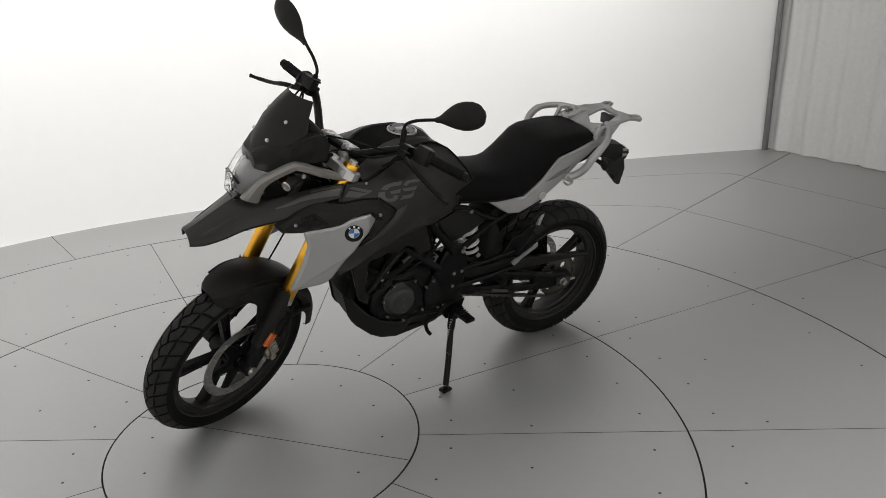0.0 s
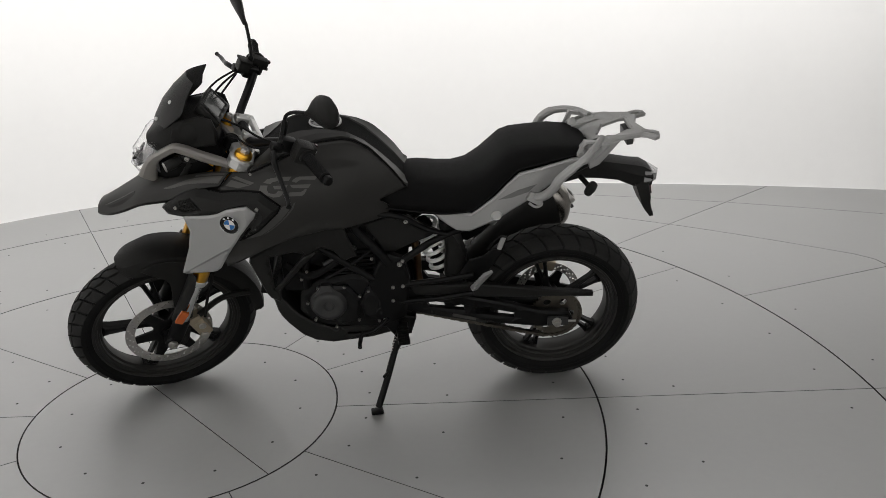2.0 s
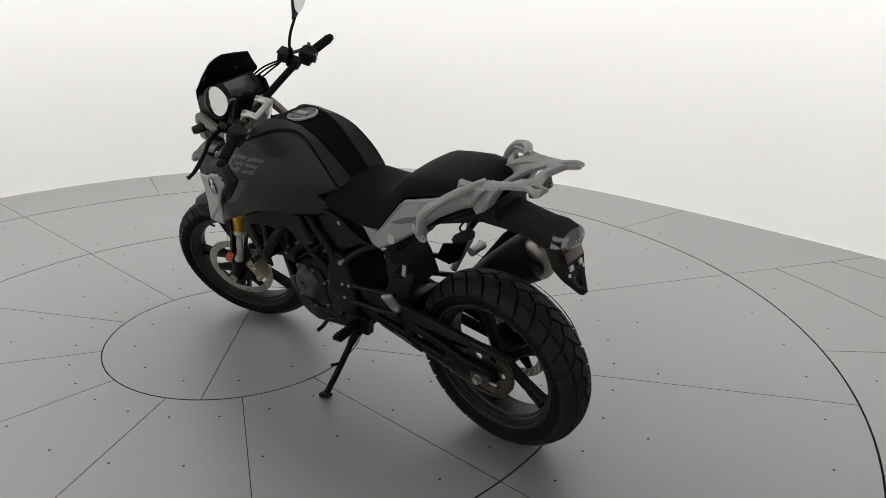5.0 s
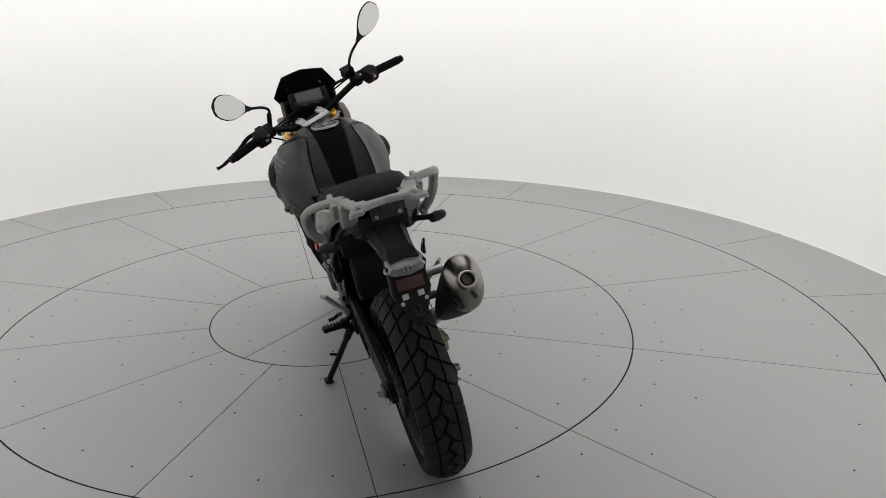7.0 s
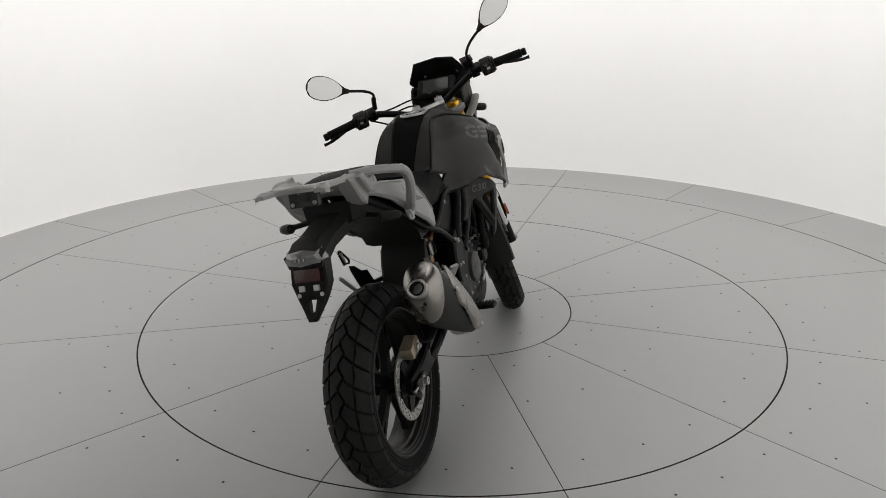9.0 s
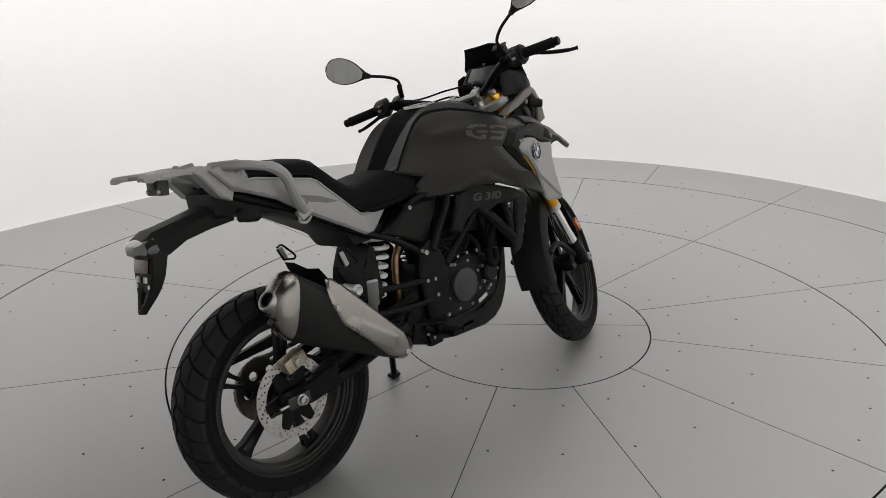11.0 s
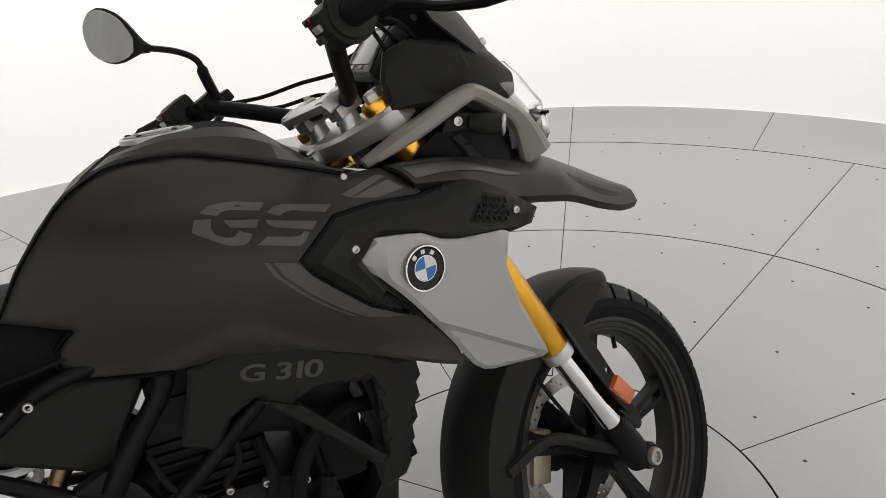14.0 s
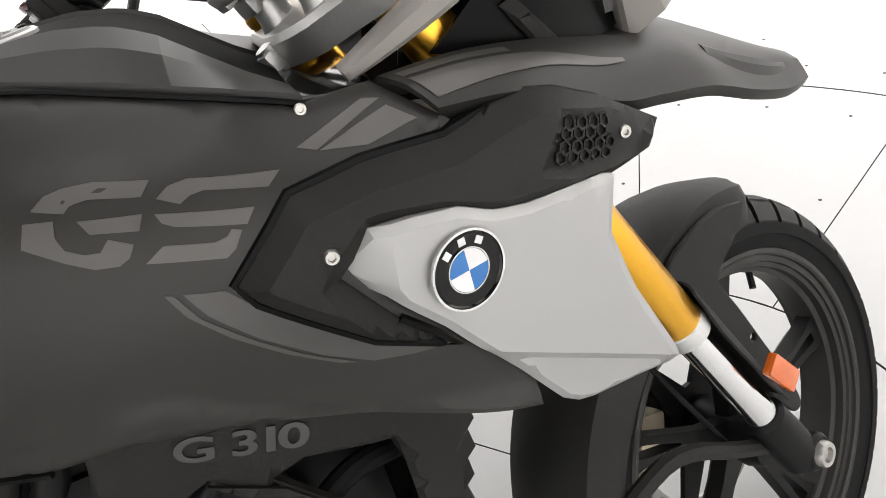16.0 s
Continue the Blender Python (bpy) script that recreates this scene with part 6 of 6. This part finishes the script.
for s in (-1, 1):
    rp = part("rider_peg", merge(box((0.548, s * 0.195, 0.338), (0.040, 0.085, 0.016), 0.004, (4 * s, 0, 6 * s)), box((0.548, s * 0.145, 0.340), (0.034, 0.034, 0.034), 0.006)), M_DARK, BIKE, "black rider foot peg with a ribbed top")
    for k in range(6):
        part("peg_rib", box((0.548, s * (0.163 + 0.0125 * k), 0.348), (0.038, 0.004, 0.006), 0.001), M_RUBBER, rp)
for s in (-1, 1):
    wire = bend([(0.187, s * 0.160, 0.712), (0.208, s * 0.166, 0.717), (0.233, s * 0.163, 0.690), (0.255, s * 0.160, 0.661), (0.247, s * 0.156, 0.651)], 4)
    pl_ = part("passenger_loop", tube(wire + [Vector((0.206, s * 0.154, 0.661)), Vector((0.187, s * 0.158, 0.706))], 0.0038, 8), M_DARK, BIKE, "black wire heel loop")
    part("loop_plate", box((0.207, s * 0.158, 0.682), (0.016, 0.010, 0.060), 0.003, (0, -22, 0)), M_RACK, pl_)
part("swingarm_bridge", box((0.36, 0, 0.415), (0.09, 0.19, 0.07), 0.015, (0, 14, 0)), M_DARK, BIKE)
part("rear_axle", tube([(0, -0.13, 0.316), (0, 0.13, 0.316)], 0.011, 14), M_STEEL, BIKE)
# sprocket, chain, guard
teeth = [((0.094 if k % 2 else 0.085) * math.cos(radians(4.5 * k)), (0.094 if k % 2 else 0.085) * math.sin(radians(4.5 * k))) for k in range(80)]
holes = [disc(0.014, 12, (0.058 * math.cos(radians(a)), 0.058 * math.sin(radians(a)))) for a in range(0, 360, 60)]
part("sprocket", moved(plate(teeth, 0.070, 0.077, holes, step=0.02, drop=0.0), RW_M), M_CHAIN, BIKE, "steel rear sprocket")
loop = [(0.094 * math.cos(radians(a)), 0.316 + 0.094 * math.sin(radians(a))) for a in np.linspace(78, 282, 36)]
loop += [(x, z) for x, z in zip(np.linspace(0.04, 0.575, 36), np.linspace(0.222, 0.378, 36))]
loop += [(0.60 + 0.03 * math.cos(radians(a)), 0.408 + 0.03 * math.sin(radians(a))) for a in np.linspace(-80, 75, 8)]
loop += [(x, z) for x, z in zip(np.linspace(0.575, 0.04, 36), np.linspace(0.438, 0.408, 36))]
links = []
for k, (a, b) in enumerate(zip(loop, loop[1:] + loop[:1])):
    if math.dist(a, b) > 1e-4:
        links.append(box(((a[0] + b[0]) / 2, 0.0735, (a[1] + b[1]) / 2), (math.dist(a, b) * 1.15, 0.017 if k % 2 else 0.012, 0.0115), 0.0, (0, -math.degrees(math.atan2(b[1] - a[1], b[0] - a[0])), 0)))
tagged(part("drive_chain", merge(*links), M_CHAIN, BIKE, "steel drive chain"), kind="stuff")
cg = [(0.52, 0.492), (0.27, 0.485), (0.05, 0.452), (-0.125, 0.428), (-0.125, 0.412), (0.02, 0.420), (0.25, 0.43), (0.50, 0.455)]
part("chain_guard", plate(cg, 0.095, 0.116, step=0.03, drop=0.004, edge=0.005), M_PLASTIC, BIKE, "black chain guard")
part("chain_guard_plate", plate([(0.44, 0.385), (0.25, 0.330), (0.25, 0.318), (0.43, 0.366)], 0.113, 0.117, step=0.03, drop=0.0), M_PLASTIC, BIKE)
part("swingarm_sticker", box((0.33, 0.1185, 0.352), (0.085, 0.0015, 0.012), 0.0, (0, -16, 0)), M_DECAL, BIKE, "small grey sticker with unreadable print")
# shock and its white spring
a, b = Vector((0.462, -0.015, 0.690)), Vector((0.392, -0.015, 0.465))
d = (b - a).normalized()
u = Vector((0, 1, 0))
v = d.cross(u)
coil = [a.lerp(b, k / 168 * 0.92 + 0.02) + (u * math.cos(2 * math.pi * k / 24) + v * math.sin(2 * math.pi * k / 24)) * 0.040 for k in range(169)]
part("shock_spring", tube(coil, 0.0075, 8), M_SPRING, BIKE, "white shock absorber spring")
part("shock_body", turned(a, b, [(0.02, 0), (0.026, 0.05), (0.026, 0.3), (0.012, 0.32), (0.012, 0.8), (0.03, 0.82), (0.03, 0.95), (0.015, 1)], 20), M_DARK, BIKE)
part("rear_hugger", slab([(0.395, 0.50), (0.386, 0.660), (0.368, 0.674), (0.332, 0.60), (0.31, 0.515), (0.36, 0.49)], [], lambda x, z, d: (x, 0.085 - d, z), lambda x, z: (x, -0.085 + 0.0, z), 0.03, 0.008, 0.01), M_PLASTIC, BIKE, "black splash guard before the rear tyre")

# exhaust -------------------------------------------------------------------------------
A0, A1 = Vector((0.318, -0.200, 0.372)), Vector((-0.040, -0.208, 0.624))
d = (A1 - A0).normalized()
side = Vector((0, -1, 0))
up = d.cross(side) * -1
if up.z < 0:
    up = -up
def oval(t, h, w, n=28, shift=0.0):
    c = A0.lerp(A1, t) + up * shift
    k = 0.4 * min(1.0, max(0.0, (t - 0.3) / 0.6))
    return [c + d * (k * h * math.sin(q)) + up * (h * math.copysign(abs(math.sin(q)) ** 0.85, math.sin(q))) + side * (w * math.copysign(abs(math.cos(q)) ** 0.85, math.cos(q))) for q in np.linspace(0, 2 * math.pi, n, endpoint=False)]
ex = part("silencer", grid_surface([oval(-0.02, 0.030, 0.028), oval(0.0, 0.038, 0.034), oval(0.25, 0.055, 0.045), oval(0.5, 0.070, 0.052), oval(0.75, 0.082, 0.058), oval(0.98, 0.089, 0.060), oval(1.0, 0.088, 0.059)], True, True), M_PLASTIC, BIKE, "black silencer body", sharp=50)
cp = part("silencer_cap", grid_surface([oval(0.985, 0.0895, 0.0605), oval(1.0, 0.0905, 0.0615), oval(1.03, 0.0885, 0.0600), oval(1.06, 0.080, 0.055, 28, -0.002), oval(1.085, 0.064, 0.046, 28, -0.004), oval(1.105, 0.044, 0.036, 28, -0.006), oval(1.115, 0.030, 0.030, 28, -0.006)], True, False), M_SHIELD, BIKE, "brushed steel silencer end cap", sharp=40)
tip = A0.lerp(A1, 1.115) - up * 0.006
part("outlet_ring", turned(tip - d * 0.012, tip + d * 0.012, [(0.033, 0), (0.033, 0.6), (0.030, 0.95), (0.026, 1.0), (0.023, 0.9), (0.022, 0.2)], 28), M_STEEL, cp, "bright steel exhaust outlet ring")
part("outlet", turned(tip - d * 0.010, tip + d * 0.0085, [(0.0215, 0), (0.0215, 0.98), (0.018, 1.0), (0.016, 0.1)], 24), M_WELL, cp, "dark exhaust outlet")
for k, q in ((1, 0.068), (-1, 0.060)):
    c = A0.lerp(A1, 1.075) + up * q * k + side * 0.012
    part("cap_bolt", turned(c - d * 0.004, c + d * 0.007, [(0.008, 0), (0.008, 0.7), (0.006, 1), (0.003, 0.8)], 12), M_COVER, cp)
heat = [(0.080, 0.660), (0.104, 0.655), (0.132, 0.630), (0.159, 0.599), (0.266, 0.480), (0.322, 0.420), (0.332, 0.386), (0.326, 0.352), (0.300, 0.348), (0.247, 0.376), (0.094, 0.526), (0.072, 0.585), (0.070, 0.632)]
def hy(x, z):
    c = A0 + d * ((Vector((x, -0.2, z)) - A0).dot(d))
    q = (Vector((x, -0.2, z)) - c).dot(up)
    t = (Vector((x, -0.2, z)) - A0).dot(d) / (A1 - A0).length
    w = lerp([(0, 0.036), (0.25, 0.047), (0.5, 0.054), (0.75, 0.060), (1, 0.062)], t)
    return 0.206 + w * 1.06 - 1.9 * q * q * 1.5 + 0.006 * ease((0.028 - abs(q)) / 0.010) * min(1, max(0, (t - 0.10) / 0.06)) * min(1, max(0, (0.60 - t) / 0.06))
hsd = part("heat_shield", slab(heat, [], lambda x, z, dd: (x, -(hy(x, z) - dd), z), lambda x, z: (x, -(hy(x, z) - 0.008), z), 0.0062, 0.006, 0.006), M_SHIELD, BIKE, "brushed steel exhaust heat shield", sharp=50)
for x, z in ((0.084, 0.576), (0.316, 0.362)):
    bolt((x, -hy(x, z) + 0.001, z), -1, hsd, 0.009, 0.007, M_ALU)
part("silencer_mount", merge(turned((0.205, -0.145, 0.585), (0.205, -0.20, 0.585), [(0.016, 0), (0.016, 1)], 16), turned((0.205, -0.20, 0.585), (0.205, -0.212, 0.585), [(0.018, 0), (0.018, 0.6), (0.012, 1), (0.006, 0.7)], 16)), M_ALU, ex)
part("joint_pipe", tube(bend([(0.325, -0.20, 0.367), (0.355, -0.17, 0.343), (0.40, -0.12, 0.318), (0.45, -0.085, 0.325), (0.475, -0.06, 0.37)]), [0.027] * 6 + [0.024] * 15, 16), M_STEEL, BIKE, "steel exhaust joint pipe")
part("pipe_clamp", turned((0.335, -0.178, 0.357), (0.358, -0.160, 0.342), [(0.030, 0), (0.031, 0.5), (0.030, 1)], 20), M_ALU, BIKE)
for y, o in ((-0.045, 0.0),):
    part("header_pipe", tube(bend([(0.64, y, 0.64), (0.56, y, 0.655), (0.505 - o, y, 0.60), (0.488 - o, y, 0.52), (0.487 - o, y, 0.44), (0.475, -0.06, 0.36)]), 0.014, 14), M_COPPER, BIKE, "heat-tinted exhaust header")
# rear caliper
rc = part("rear_caliper", moved(merge(box((0.012, -0.098, 0.110), (0.075, 0.045, 0.042), 0.008, (0, -18, 0)), box((0.02, -0.115, 0.112), (0.04, 0.02, 0.036), 0.006, (0, -18, 0))), RW_M), M_BRASS, BIKE, "champagne rear brake caliper")
bolt((0.012, -0.126, 0.428), -1, rc, 0.012, 0.006)
bolt((0.045, -0.118, 0.415), -1, rc, 0.007, 0.006)
part("rear_brake_hose", tube(bend([(0.05, -0.11, 0.43), (0.12, -0.125, 0.40), (0.26, -0.125, 0.41), (0.42, -0.12, 0.43)]), 0.005, 8), M_RUBBER, BIKE)

# side stand, levers, below -----------------------------------------------------------------
st = part("side_stand", merge(tube(bend([(0.555, 0.125, 0.315), (0.58, 0.16, 0.255), (0.615, 0.215, 0.16), (0.648, 0.262, 0.080)]), [0.016] * 5 + [0.012] * 11, 12), box((0.653, 0.270, 0.068), (0.044, 0.034, 0.014), 0.006, (12, 0, 8))), M_DARK, BIKE, "black side stand")
part("stand_pivot", turned((0.552, 0.11, 0.315), (0.552, 0.15, 0.305), [(0.02, 0), (0.02, 0.8), (0.012, 0.85), (0.012, 1)], 16), M_DARK, st)
part("stand_spring", tube([Vector((0.575, 0.15, 0.30)).lerp(Vector((0.612, 0.19, 0.185)), k / 60) + Vector((0.006 * math.cos(k * 1.3), 0, 0.006 * math.sin(k * 1.3))) for k in range(61)], 0.0018, 5), M_STEEL, st)
part("stand_lug", tube([(0.607, 0.196, 0.185), (0.622, 0.235, 0.195)], 0.006, 8), M_DARK, st)
part("stand_bracket", plate([(0.50, 0.36), (0.52, 0.29), (0.58, 0.285), (0.62, 0.34), (0.60, 0.39)], 0.09, 0.122, step=0.03, drop=0.005, edge=0.006), M_DARK, BIKE)
part("gear_lever", tube(bend([(0.60, 0.14, 0.375), (0.65, 0.15, 0.335), (0.69, 0.152, 0.322), (0.70, 0.175, 0.305), (0.70, 0.20, 0.302)]), 0.0075, 10), M_DARK, BIKE, "black gear lever")
part("brake_pedal", tube(bend([(0.50, -0.13, 0.36), (0.56, -0.14, 0.325), (0.60, -0.148, 0.315), (0.625, -0.165, 0.315), (0.63, -0.18, 0.316)]), 0.0075, 10), M_DARK, BIKE, "black brake pedal")
part("lower_bracket", merge(box((0.50, -0.10, 0.335), (0.09, 0.04, 0.07), 0.01, (0, 20, 0)), box((0.545, -0.115, 0.31), (0.06, 0.03, 0.05), 0.008), tube([(0.44, -0.09, 0.37), (0.50, -0.12, 0.315)], 0.012, 10)), M_DARK, BIKE)
for x, z in ((0.505, 0.335), (0.53, 0.315), (0.545, 0.33)):
    bolt((x, -0.131, z), -1, eng, 0.006, 0.007)

# decals on the body --------------------------------------------------------------------------
def decal(name, outline, s, material, off=0.0006, fun=None, label=""):
    return part(name, slab(outline, [], lambda x, z, d: (x, s * ((fun or body)(x, z) + off), z), lambda x, z: (x, s * ((fun or body)(x, z) + off - 0.001), z), 0.012), material, BIKE, label)


for s in (-1, 1):
    # broad broken stripes on the tank side, slanting the same way on both flanks
    flip = (lambda pts: pts) if s < 0 else (lambda pts: [(1.724 - x, z + 0.10 * (x - 0.862) * 2) for x, z in pts])
    for pts in ([(0.7844, 0.9744), (0.7962, 0.9806), (0.8107, 0.9817), (0.832, 0.9799), (0.8683, 0.9711), (0.8597, 0.9632), (0.8245, 0.9715), (0.8115, 0.971), (0.8058, 0.9674)],
                [(0.7759, 0.9686), (0.7969, 0.9652), (0.794, 0.9552), (0.7973, 0.9462), (0.8087, 0.9403), (0.8201, 0.9388), (0.8282, 0.9452), (0.8437, 0.9376), (0.8377, 0.9304), (0.829, 0.9273), (0.812, 0.9298), (0.794, 0.9389), (0.7686, 0.9543)],
                [(0.8125, 0.9608), (0.8564, 0.9535), (0.8507, 0.9444), (0.8177, 0.9513)],
                [(0.8684, 0.9593), (0.8782, 0.9644), (0.892, 0.9648), (0.951, 0.9488), (0.9402, 0.9426), (0.8995, 0.9552), (0.8897, 0.9549), (0.8819, 0.952)],
                [(0.8638, 0.9511), (0.9266, 0.9347), (0.9183, 0.9266), (0.8737, 0.9398), (0.8661, 0.9445)],
                [(0.8467, 0.9237), (0.8616, 0.9311), (0.8938, 0.9229), (0.9027, 0.9235), (0.9074, 0.9271), (0.9134, 0.9243), (0.9054, 0.9146), (0.8976, 0.9109)]):
        decal("stripe_decal", flip(pts), s, M_DECAL, label="grey stripe decal on the tank")
    # angled stripes below the trim
    decal("angle_decal", [(0.861, 0.8972), (0.8885, 0.8903), (0.9076, 0.8657), (0.939, 0.8344), (0.975, 0.8044), (0.998, 0.7879), (1.034, 0.7736), (0.9965, 0.781), (0.966, 0.7903), (0.933, 0.8136), (0.897, 0.8471), (0.871, 0.8769)], s, M_DECAL2, label="dark grey angled stripe decal")
    decal("angle_decal", [(0.8489, 0.9005), (0.855, 0.8983), (0.8655, 0.877), (0.893, 0.8472), (0.9215, 0.8201), (0.955, 0.7947), (0.942, 0.8007), (0.9105, 0.8256), (0.879, 0.8556), (0.8575, 0.8813)], s, M_DECAL2, label="dark grey thin stripe decal")
    decal("corner_decal", [(0.967, 0.9562), (1.025, 0.965), (1.038, 0.961), (0.98, 0.9497)], s, M_DECAL, label="grey corner decal")
    decal("corner_decal", [(0.982, 0.9486), (1.04, 0.956), (1.058, 0.942), (1.016, 0.9392)], s, M_DECAL, label="grey corner decal")


# ---- the seat, tail and rear of the tank sit a little lower and further ahead ----
FORK_NAMES = ("handlebar", "grip", "bar_end", "switch", "lever", "mirror", "clamp", "bar_riser", "yoke", "ignition", "brake_reservoir", "control_cable", "fork", "upper_yoke", "cap_nut")


def settle(p):
    k = ease((p.z - 0.64) / 0.12)
    return Vector((k * lerp([(-0.3, 0.013), (0.3, 0.012), (0.5, 0.016), (0.65, 0.010), (0.85, 0.0)], p.x), 0,
                   -k * lerp([(-0.3, 0.020), (0.35, 0.017), (0.6, 0.014), (0.9, 0.005), (1.02, 0.0)], p.x)))


moved_meshes = set()
for ob in BIKE.children_recursive:
    if ob.name.startswith(FORK_NAMES) or "tyre" in ob.name or "tread" in ob.name:
        continue
    if ob.matrix_basis.translation.length > 1e-6:
        ob.matrix_basis = Matrix.Translation(settle(ob.matrix_basis.translation)) @ ob.matrix_basis
    elif ob.data.name not in moved_meshes:
        moved_meshes.add(ob.data.name)
        for v in ob.data.vertices:
            v.co += settle(v.co)
